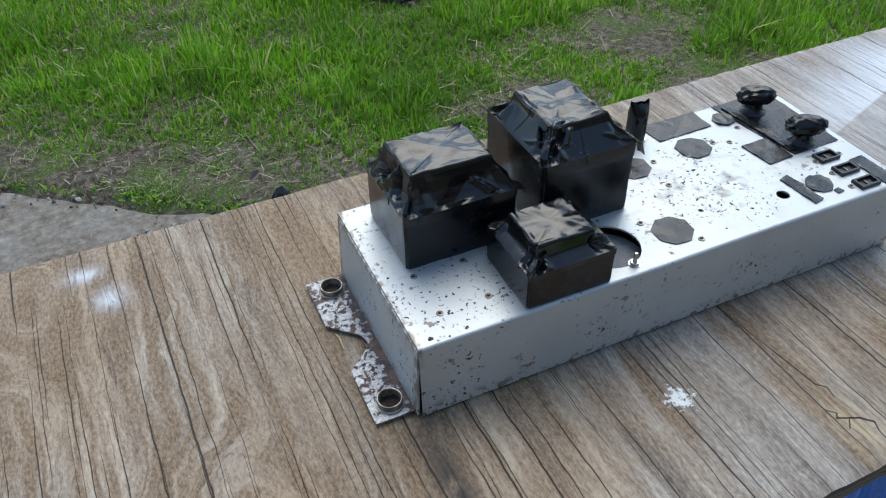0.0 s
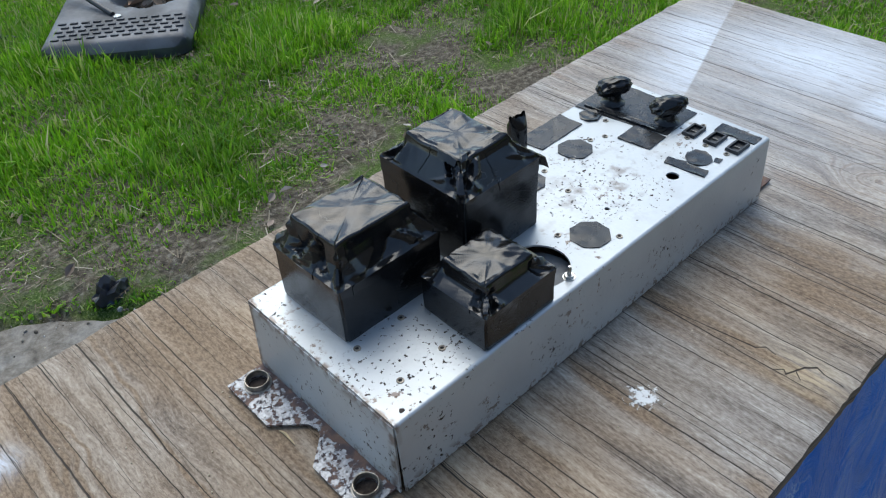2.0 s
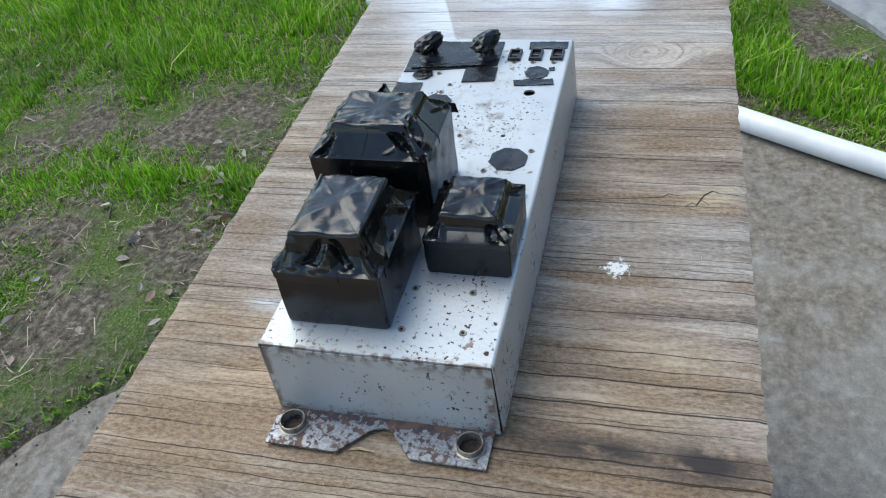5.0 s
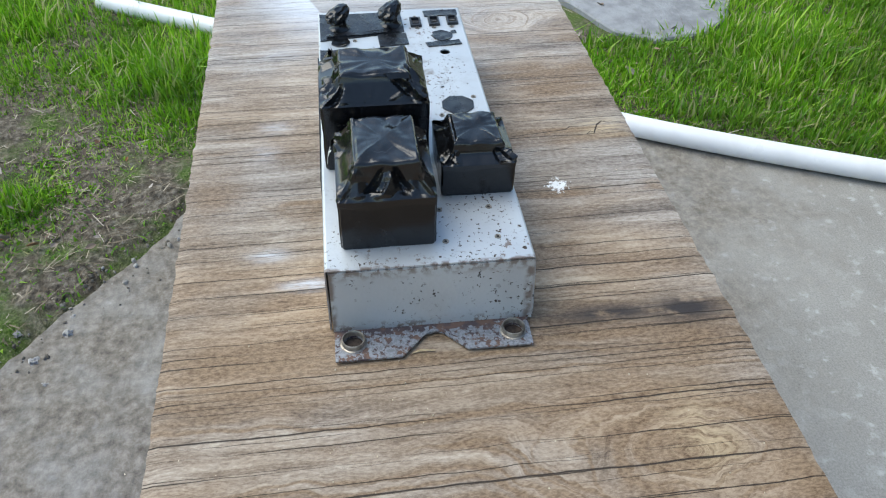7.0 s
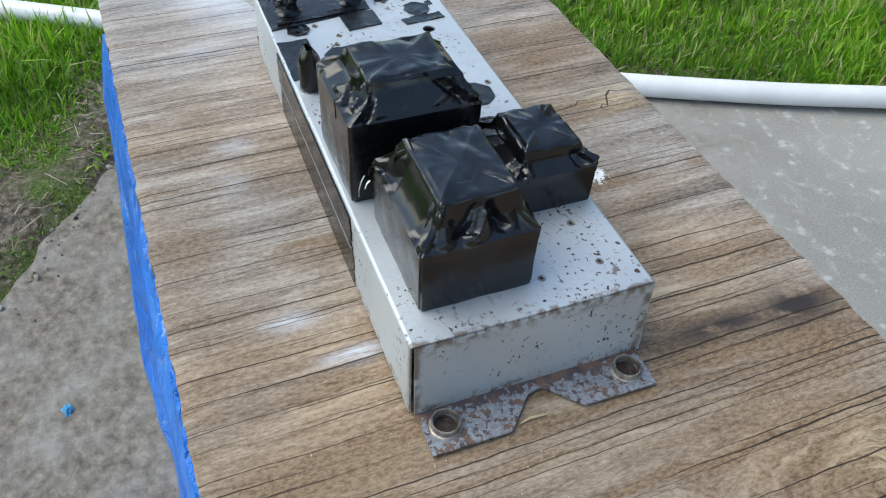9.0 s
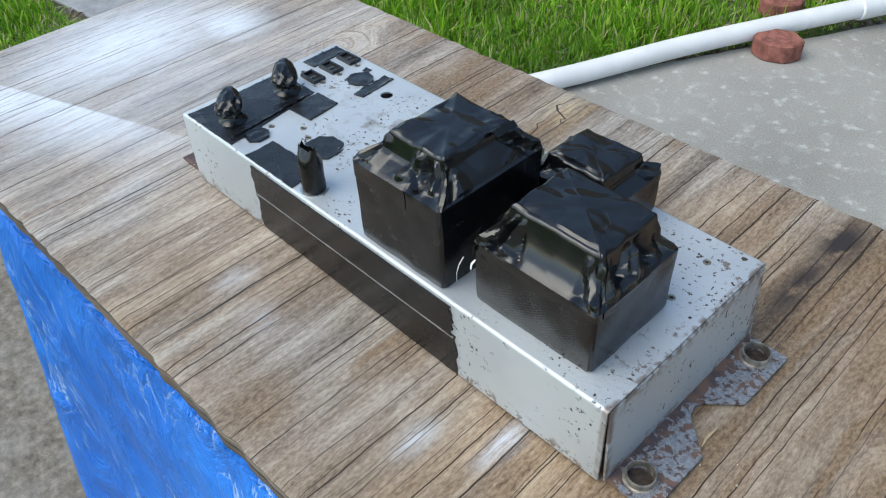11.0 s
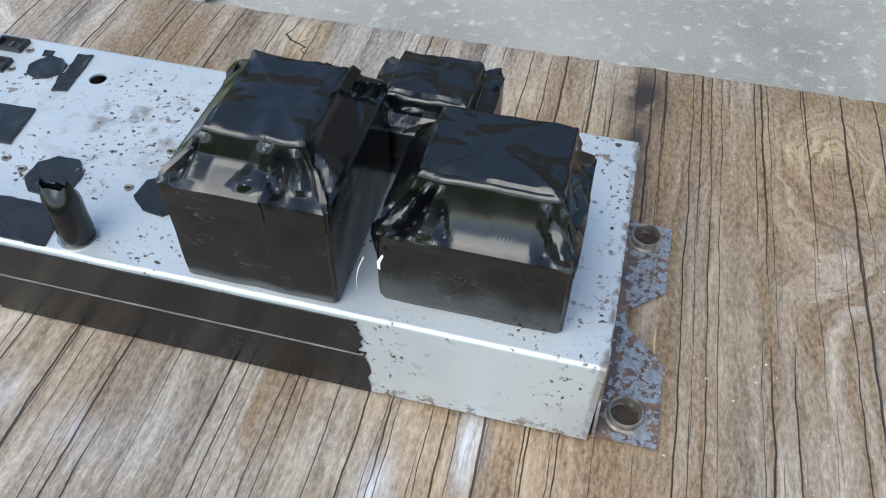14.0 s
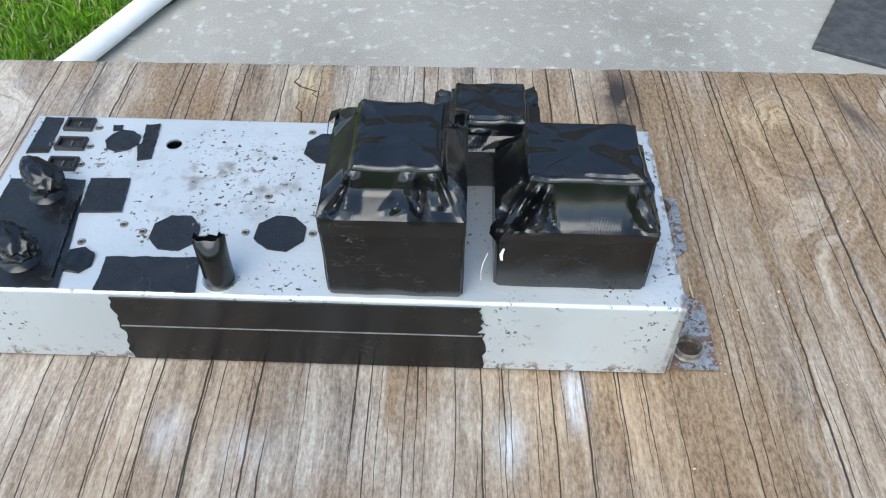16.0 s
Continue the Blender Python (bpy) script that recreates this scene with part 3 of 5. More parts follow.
def build_ground():
    bm = bmesh.new()
    n = 190
    xs = [-60, -25, -10] + [-4 + 9.0 * i / n for i in range(n + 1)] + [11, 26, 60]
    ys = [-60, -25, -10] + [-4 + 9.5 * i / n for i in range(n + 1)] + [11, 26, 60]
    grid = []
    for x in xs:
        row = []
        for y in ys:
            n1, n2 = on_slab(x, y)
            out = max(n1, n2)
            z = -0.03
            if out > 0.0:
                z = min(out * 0.25, 0.012) - 0.004 - 0.022 * max(0.0, 1 - out / 0.035) + 0.016 * noise.noise((x * 2.3, y * 2.3, 0)) + 0.008 * noise.noise((x * 9, y * 9, 2))
                z = max(z, -0.026)
            row.append(bm.verts.new((x, y, z)))
        grid.append(row)
    for i in range(len(xs) - 1):
        for j in range(len(ys) - 1):
            bm.faces.new((grid[i][j], grid[i + 1][j], grid[i + 1][j + 1], grid[i][j + 1]))
    ob = part("ground", bm, SOIL, smooth=60)
    tagged(ob, "bare brown soil with dry thatch under patchy lawn", "ground", kind="structure")

    a = CORNER + ALONG * 9
    b = CORNER + PIPE_WAY * 9
    # the edges of the slab are ragged
    pts = []
    for p, q, steps in ((a, CORNER, 420), (CORNER, b, 160)):
        for i in range(steps):
            r = p.lerp(q, i / steps)
            w = 0.018 * noise.noise((r.x * 5, r.y * 5, 3)) + 0.012 * noise.noise((r.x * 19, r.y * 19, 8)) - 0.008
            pts.append((r.x + w, r.y + w))
    pts += [(b.x, b.y), (-9, -9)]
    slab = part("pavement", prism(pts, -0.08, 0.0), CONCRETE)
    tagged(slab, "worn grey concrete patio slab with pale blotches", "pavement", kind="structure")


def build_board():
    """The plywood board, slightly askew to the chassis."""
    bm = bmesh.new()
    x0, x1, y0, y1, nx, ny = -0.55, 0.725, -0.146, 0.266, 240, 60
    top, low = [], []
    for i in range(nx + 1):
        x = x0 + (x1 - x0) * i / nx
        rag0, rag1 = (0.0016 * noise.noise((x * 60, k, 0)) + 0.0012 * noise.noise((x * 240, k, 5)) for k in (0.0, 9.0))
        a, b = [], []
        for j in range(ny + 1):
            y = y0 + rag0 + (y1 + rag1 - y0 - rag0) * j / ny
            z = 0.0009 * noise.noise((x * 14, y * 3, 1)) * min(1, 8 * abs(0.5 - abs(0.5 - j / ny)))
            edge = min(j, ny - j)
            a.append(bm.verts.new((x, y, z - (0.0012 if edge == 0 else 0.0))))
            b.append(None)
        top.append(a)
        low.append((bm.verts.new((x, y0 + rag0, -0.016)), bm.verts.new((x, y1 + rag1, -0.016))))
    for i in range(nx):
        for j in range(ny):
            bm.faces.new((top[i][j], top[i + 1][j], top[i + 1][j + 1], top[i][j + 1]))
        for side, j in ((0, 0), (1, ny)):
            f = bm.faces.new((top[i][j], low[i][side], low[i + 1][side], top[i + 1][j]) if side == 0 else (top[i + 1][j], low[i + 1][side], low[i][side], top[i][j]))
            f.material_index = 1
        bm.faces.new((low[i][0], low[i][1], low[i + 1][1], low[i + 1][0])).material_index = 1
    for i in (0, nx):
        f = bm.faces.new(top[i] + [low[i][1], low[i][0]])
        f.material_index = 1
    bmesh.ops.recalc_face_normals(bm, faces=bm.faces[:])
    ob = part("plywood_board", bm, WOOD, smooth=40)
    ob.data.materials.append(EDGE)
    ob.matrix_world = pose(0, 0, T, 0, 0, 0.83)
    tagged(ob, "weathered grey-brown plywood board with cracks and white overspray", "board")


def build_tarp():
    """A blue tarp draped over a stand, under the board, with wavy hanging sides."""
    bm = bmesh.new()
    x0, x1 = -0.5, 0.5
    rows = [(0.275, 0.0), (0.28, 0.03)] + [(0.283 + 0.045 * k ** 1.2, 0.03 + k * 0.66) for k in [i / 26 for i in range(1, 27)]]
    n = 110

    def bulge(x, k, s):
        return k * (0.014 * math.sin(x * 19 + s) + 0.02 * (1 - 3 * abs(noise.noise((x * 7, k * 1.5, s)))) + 0.02 * noise.noise((x * 3.2, k * 1.2, s + 4))) + 0.004 * noise.noise((x * 22, k * 9, s))
    prof = []
    for out, drop in rows[::-1]:
        prof.append((1, out, drop))
    for out, drop in rows:
        prof.append((-1, out, drop))
    grid = []
    for i in range(n + 1):
        u = i / n
        col = []
        for s, out, drop in prof:
            k = drop / 0.69
            x = x0 + (x1 - x0) * u + (0.02 * noise.noise((s * 3.0, drop * 5, 7)) * k if i in (0, n) else 0)
            cx = 0.068 + 0.0145 * x
            w = (out - 0.068) + bulge(x, k, s * 5.0) - (0.006 if s > 0 else 0.012) + (0.0 if s > 0 else 0.07 * k)
            col.append(bm.verts.new((x, cx + s * w, T - 0.0185 - drop)))
        grid.append(col)
    m = len(prof) // 2
    places = [[v.co.copy() for v in col] for col in grid]
    bm.free()
    ob = thing("tarp", "creased bright blue woven tarp hanging under the board", "tarp")

    def panel(name, quads):
        sheet, made = bmesh.new(), {}
        for quad in quads:
            for q in quad:
                if q not in made:
                    made[q] = sheet.verts.new(places[q[0]][q[1]])
            sheet.faces.new([made[q] for q in quad])
        bmesh.ops.recalc_face_normals(sheet, faces=sheet.faces[:])
        part(name, sheet, TARP, ob, smooth=70)
    for name, j0, j1 in (("hanging_panel", 0, m - 1), ("top_panel", m - 1, m), ("hanging_panel", m, len(prof) - 1)):
        panel(name, [((i, j), (i + 1, j), (i + 1, j + 1), (i, j + 1)) for i in range(n) for j in range(j0, j1)])
    for i in (0, n):
        panel("end_panel", [((i, j), (i, j + 1), (i, len(prof) - 2 - j), (i, len(prof) - 1 - j)) for j in range(m - 1)])


def build_dimming_wall():
    """Unseen wall added behind the first viewpoint; closes the patio, dims light from -y."""
    ob = thing("wall_unseen", "unseen plain dark brown wall added to dim the light from behind", "wall", kind="structure")
    part("wall_face", box(-8, 4, -3.4, -3.2, 0.0, 2.9), WALL, ob)


build_dimming_wall()
build_ground()
build_board()
build_tarp()


# ---- the chassis ----
X0, X1, Y0, Y1 = 0.0, 0.3855, 0.0058, 0.150
ZB = 0.7103       # lower rim of the chassis, held off the board by the eyelets
chassis = thing("amplifier_chassis", "old silver-grey steel amplifier chassis with dirt specks on a plywood board", "chassis", (0, 0, 0))


def bent_wall(y, sign):
    """A long side wall with its bend into the top sheet."""
    bm = bmesh.new()
    r = 0.0021
    foot = 0.0025 if sign > 0 else 0.0
    prof = [(y - foot, ZB), (y - 0.5 * foot, (ZB + TOP) / 2)] + [(y + sign * (r - r * math.cos(a)), TOP - r + r * math.sin(a)) for a in [i * math.pi / 10 for i in range(6)]]
    inner = [(py + sign * 0.0012 * (1 if k < 4 else 0.3), pz - 0.0012 * (k / 7)) for k, (py, pz) in enumerate(prof)]
    ring = prof + inner[::-1]
    ends = []
    steps = 60
    for i in range(steps + 1):
        x = X0 + (X1 - X0) * i / steps
        w = 0.0003 * noise.noise((x * 25, y * 40, 0))
        ends.append([bm.verts.new((x, py + w, pz)) for py, pz in ring])
    for a, b in zip(ends, ends[1:]):
        for k in range(len(ring)):
            bm.faces.new((a[k], b[k], b[(k + 1) % len(ring)], a[(k + 1) % len(ring)]))
    bm.faces.new(ends[0]), bm.faces.new(ends[-1][::-1])
    bmesh.ops.recalc_face_normals(bm, faces=bm.faces[:])
    return bm


RIVETS = [(0.0235, 0.0285), (0.057, 0.0295), (0.057, 0.066), (0.022, 0.0655), (0.227, 0.0755), (0.291, 0.106), (0.2345, 0.1045), (0.1975, 0.104), (0.303, 0.101), (0.322, 0.115), (0.3435, 0.0525), (0.3435, 0.036), (0.3435, 0.018), (0.183, 0.048), (0.210, 0.017), (0.263, 0.1), (0.367, 0.053), (0.367, 0.035)]
HOLES = [(0.150, 0.037, 0.0215), (0.293, 0.0315, 0.0048), (0.229, 0.042, 0.0018)] + [(0.356, 0.0165, 0.005), (0.355, 0.035, 0.005), (0.354, 0.0535, 0.005)] + [(x, y, 0.0012) for x, y in RIVETS[:4]]
part("top_panel", plate_with_holes([(X0, Y0 + 0.0021), (X1, Y0 + 0.0021), (X1, Y1 - 0.0021), (X0, Y1 - 0.0021)], HOLES, TOP - 0.0014, TOP), PAINT, chassis)
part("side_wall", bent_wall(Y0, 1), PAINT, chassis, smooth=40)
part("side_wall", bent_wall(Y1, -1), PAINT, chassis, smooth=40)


def end_wall(x, out):
    """An end wall that flares slightly towards its foot, dished by knocks."""
    bm = bmesh.new()
    ny, nz = 24, 8
    grid = []
    for i in range(ny + 1):
        col = []
        for j in range(nz + 1):
            v = j / nz
            y = Y0 + 0.0016 - 0.0022 * (1 - v) + (Y1 - Y0 - 0.004 + 0.0022 * (1 - v)) * i / ny
            z = ZB + (TOP - 0.002 - ZB) * v
            dish = 0.0006 * noise.noise((y * 30, z * 30, x)) * (1 - abs(2 * v - 1))
            col.append(bm.verts.new((x + out * (0.0024 * (1 - v) - 0.0006) + dish, y, z)))
        grid.append(col)
    for i in range(ny):
        for j in range(nz):
            bm.faces.new((grid[i][j], grid[i + 1][j], grid[i + 1][j + 1], grid[i][j + 1]))
    bmesh.ops.recalc_face_normals(bm, faces=bm.faces[:])
    bmesh.ops.solidify(bm, geom=bm.faces[:], thickness=0.0014 if out * bm.faces[:][0].normal.x < 0 else -0.0014)
    bmesh.ops.recalc_face_normals(bm, faces=bm.faces[:])
    return bm


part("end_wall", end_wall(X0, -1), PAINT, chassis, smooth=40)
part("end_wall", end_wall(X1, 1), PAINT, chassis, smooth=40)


def flange(x_in, way):
    s = way
    outline = [(x_in, 0.147), (x_in - s * 0.030, 0.147), (x_in - s * 0.030, 0.101), (x_in - s * 0.011, 0.083), (x_in - s * 0.009, 0.076), (x_in - s * 0.0105, 0.071), (x_in - s * 0.028, 0.055), (x_in - s * 0.0285, 0.009), (x_in, 0.0085)]
    return plate_with_holes(outline, [(x_in - s * 0.0145, 0.134, 0.0068), (x_in - s * 0.0145, 0.021, 0.0068)], ZB - 0.0002, ZB + 0.0013)


for x_in, way in ((X0 - 0.0008, 1), (X1 + 0.0008, -1)):
    fl = part("mounting_flange", flange(x_in, way), RUSTY, chassis, "rust-flecked notched steel mounting flange")
    for y in (0.134, 0.021):
        part("eyelet", lathe([(0.0071, T + 0.0003), (0.0071, T + 0.0078), (0.0074, T + 0.0083), (0.0079, T + 0.0083), (0.0083, T + 0.0077), (0.0083, T + 0.0044), (0.0094, T + 0.004), (0.0094, T + 0.0003), (0.0071, T + 0.0003)], 28, x_in - way * 0.0145, y), BRASS, fl, "tarnished brass eyelet", smooth=40)
        # added dark disc puts the well's shade into colour
        part("eyelet_shade_disc", lathe([(0.0, T + 0.0006), (0.0072, T + 0.0006), (0.0072, T + 0.0012), (0.0, T + 0.0012)], 24, x_in - way * 0.0145, y), EYELET_SHADE, fl)

# things sunk into the holes
part("hole_cover", lathe([(0.0, TOP - 0.0125), (0.026, TOP - 0.0125), (0.026, TOP - 0.0105), (0.0, TOP - 0.0105)], 32, 0.150, 0.037), FLAGSTONE, chassis, "grey tape under the large round hole")
rivet_mesh = mesh_of("rivet", lathe([(0.0011, 0.0), (0.0011, 0.0004), (0.0014, 0.0007), (0.0021, 0.0007), (0.0024, 0.0002), (0.0024, 0.0), (0.0011, 0.0)], 14), BRASS, 40)
for x, y in RIVETS:
    r = part("rivet", rivet_mesh, None, chassis)
    r.location = (x, y, TOP)
# near-black discs stand in for the shaded hollows of the rivets
pin_mesh = mesh_of("rivet_hollow_shade", lathe([(0.0, -0.001), (0.0012, -0.001), (0.0012, 0.0002), (0.0, 0.0002)], 10), DARK)
for x, y in RIVETS:
    r = part("rivet_hollow_shade", pin_mesh, None, chassis)
    r.location = (x, y, TOP)


def patch(name, points, height=0.0005, curl=0.0013, seed=0, material=None, label="", lift=0.0003):
    """A piece of tape stuck on top: thin, uneven, with lifted edges and faint creases."""
    cx, cy = sum(p[0] for p in points) / len(points), sum(p[1] for p in points) / len(points)
    dense = []
    for i, p in enumerate(points):
        q = points[(i + 1) % len(points)]
        k = max(2, int(math.dist(p, q) / 0.0035))
        dense += [(p[0] + (q[0] - p[0]) * j / k, p[1] + (q[1] - p[1]) * j / k) for j in range(k)]
    bm = bmesh.new()
    rings = []
    for f in (1.0, 0.93, 0.75, 0.5, 0.25):
        ring = []
        for x, y in dense:
            px, py = cx + (x - cx) * f, cy + (y - cy) * f
            wob = 0.0005 * noise.noise((px * 300, py * 300, seed)) if f == 1.0 else 0
            lump = abs(noise.noise((px * 120, py * 120, seed + 3.3)))
            z = TOP + lift + height * 0.4 + curl * lump * (1.2 if f > 0.9 else 0.7)
            ring.append(bm.verts.new((px + wob, py + wob, z)))
        rings.append(ring)
    n = len(dense)
    for a, b in zip(rings, rings[1:]):
        for i in range(n):
            bm.faces.new((a[i], a[(i + 1) % n], b[(i + 1) % n], b[i]))
    bm.faces.new(rings[-1])
    skirt = [bm.verts.new((v.co.x, v.co.y, TOP + 0.0001)) for v in rings[0]]
    for i in range(n):
        bm.faces.new((rings[0][i], skirt[i], skirt[(i + 1) % n], rings[0][(i + 1) % n]))
    bmesh.ops.recalc_face_normals(bm, faces=bm.faces[:])
    return part(name, bm, material or MATT_TAPE, chassis, label, smooth=35)


def octagon(cx, cy, r, turn=0.0, n=8, seed=0):
    rnd = random.Random(seed)
    return [(cx + r * rnd.uniform(0.93, 1.05) * math.cos(turn + 2 * math.pi * i / n), cy + r * rnd.uniform(0.93, 1.05) * math.sin(turn + 2 * math.pi * i / n)) for i in range(n)]


for k, (x, y, r) in enumerate(((0.198, 0.0325, 0.0148), (0.273, 0.1065, 0.0146), (0.215, 0.1045, 0.0144))):
    patch("tape_patch", octagon(x, y, r, 0.35, 8, k), seed=k, label="octagonal black tape patch over a socket hole")
patch("tape_patch", octagon(0.325, 0.030, 0.0105, 0.1, 9, 5), 0.0007, 0.0022, 6, label="crumpled black tape patch")
patch("tape_patch", octagon(0.319, 0.129, 0.0095, 0.1, 7, 7), 0.0008, 0.004, 8, TAPE, "crumpled shiny black tape patch")
patch("tape_patch", [(0.306, 0.013), (0.3145, 0.015), (0.3125, 0.033), (0.315, 0.034), (0.311, 0.048), (0.303, 0.046)], seed=10)
patch("tape_patch", [(0.329, 0.015), (0.335, 0.016), (0.334, 0.021), (0.329, 0.020)], seed=12)
patch("tape_patch", [(0.310, 0.064), (0.333, 0.065), (0.331, 0.093), (0.307, 0.092)], 0.0009, seed=13, lift=0.0005)
patch("tape_patch", [(0.336, 0.066), (0.3795, 0.067), (0.3795, 0.1485), (0.323, 0.148), (0.330, 0.1)], 0.0006, 0.001, 14, label="wide strip of black tape under the knobs")
patch("tape_patch", [(0.335, 0.071), (0.341, 0.070), (0.334, 0.142), (0.328, 0.142)], 0.0014, 0.0014, 15, lift=0.0012)
patch("tape_patch", [(0.3685, 0.0095), (0.38, 0.0095), (0.38, 0.044), (0.3665, 0.043)], seed=16)
patch("tape_patch", [(0.255, 0.1245), (0.305, 0.1255), (0.3045, 0.1485), (0.252, 0.1485)], 0.0006, 0.0012, 17, label="rectangle of black tape with a raised crease")


def side_tape(z0, z1, xa, xb, seed, out):
    """A strip of tape on the back wall with torn ends."""
    bm = bmesh.new()
    n, m = 60, 8
    grid = []
    for i in range(n + 1):
        col = []
        for j in range(m + 1):
            v = j / m
            tear0 = 0.0035 * noise.noise((v * 5, seed, 0)) + 0.0015 * noise.noise((v * 23, seed, 1))
            tear1 = 0.0035 * noise.noise((v * 5, seed, 6)) + 0.0015 * noise.noise((v * 23, seed, 7))
            x = (xa + tear0) + (xb + tear1 - xa - tear0) * i / n
            y = Y1 + out + 0.0003 * abs(noise.noise((x * 60, v * 3, seed)))
            col.append(bm.verts.new((x, y, z0 + (z1 - z0) * v)))
        grid.append(col)
    for i in range(n):
        for j in range(m):
            bm.faces.new((grid[i][j], grid[i + 1][j], grid[i + 1][j + 1], grid[i][j + 1]))
    ext = bmesh.ops.extrude_face_region(bm, geom=bm.faces[:])
    for g in ext["geom"]:
        if isinstance(g, bmesh.types.BMVert):
            g.co.y = Y1 + 0.0002
    bmesh.ops.recalc_face_normals(bm, faces=bm.faces[:])
    return bm


part("side_tape", side_tape(ZB + 0.0002, 0.7425, 0.1015, 0.2975, 2.0, 0.0006), TAPE, chassis, "torn strip of black tape along the side", smooth=35)
part("tape_edge", box(0.103, 0.2965, Y1 + 0.0006, Y1 + 0.0018, 0.7413, 0.7416), SCUFF, chassis, "pale cut edge of the tape")
part("side_tape", side_tape(0.7415, TOP - 0.0028, 0.1045, 0.297, 5.0, 0.0011), TAPE, chassis, "torn strip of black tape along the side", smooth=35)


# ---- wrapped transformers ----
def rect_ring(rect, n, soft):
    """Points round a rectangle with softened corners, with a flag of how near each is to a corner."""
    x0, x1, y0, y1 = rect
    cx, cy = (x0 + x1) / 2, (y0 + y1) / 2
    pts = []
    for (ax, ay), (bx, by) in zip(((x0, y0), (x1, y0), (x1, y1), (x0, y1)), ((x1, y0), (x1, y1), (x0, y1), (x0, y0))):
        for i in range(n):
            u = i / n
            p = Vector((ax + (bx - ax) * u, ay + (by - ay) * u))
            ux, uy = abs(p.x - cx) / ((x1 - x0) / 2), abs(p.y - cy) / ((y1 - y0) / 2)
            k = max(0.0, ux + uy - (2 - soft)) / soft
            p.x -= (p.x - cx) * 0.5 * soft * k * k
            p.y -= (p.y - cy) * 0.5 * soft * k * k
            pts.append(p)
    return pts


def rect_corner(rect, side, u, soft):
    """The point at the fraction u of one side of a rectangle with softened corners."""
    x0, x1, y0, y1 = rect
    (ax, ay), (bx, by) = (((x0, y0), (x1, y0)), ((x1, y0), (x1, y1)), ((x1, y1), (x0, y1)), ((x0, y1), (x0, y0)))[side]
    cx, cy = (x0 + x1) / 2, (y0 + y1) / 2
    p = Vector((ax + (bx - ax) * u, ay + (by - ay) * u))
    k = max(0.0, abs(p.x - cx) / ((x1 - x0) / 2) + abs(p.y - cy) / ((y1 - y0) / 2) - (2 - soft)) / soft
    return Vector((p.x - (p.x - cx) * 0.5 * soft * k * k, p.y - (p.y - cy) * 0.5 * soft * k * k))


def grow(rect, d):
    return rect[0] - d, rect[1] + d, rect[2] - d, rect[3] + d


def between(a, b, f):
    return tuple(p + (q - p) * f for p, q in zip(a, b))


def loft(levels, n, shift, close_top, close_low):
    """Skins a stack of (rect, z, softness) and lets shift(p, rect) move every point."""
    bm = bmesh.new()
    rings = []
    for rect, z, soft in levels:
        rings.append([bm.verts.new(shift(Vector((p.x, p.y, z)), rect, k)) for k, p in enumerate(rect_ring(rect, n, soft))])
    m = 4 * n
    for a, b in zip(rings, rings[1:]):
        for i in range(m):
            bm.faces.new((a[i], a[(i + 1) % m], b[(i + 1) % m], b[i]))
    if close_top:
        bm.faces.new(rings[-1])
    if close_low:
        bm.faces.new(rings[0][::-1])
    bmesh.ops.recalc_face_normals(bm, faces=bm.faces[:])
    return bm


def tri(v):
    """A wave of straight ridges and valleys between -1 and 1."""
    return abs((v % 1.0) * 2 - 1) * 2 - 1


def along(profile, f):
    """The point at the fraction f of a polyline of (inset, rise)."""
    for (a0, b0), (a1, b1) in zip(profile, profile[1:]):
        lo, hi = (a0 + b0) / 2, (a1 + b1) / 2
        if f <= hi:
            t = (f - lo) / (hi - lo)
            return a0 + (a1 - a0) * t, b0 + (b1 - b0) * t
    return profile[-1]


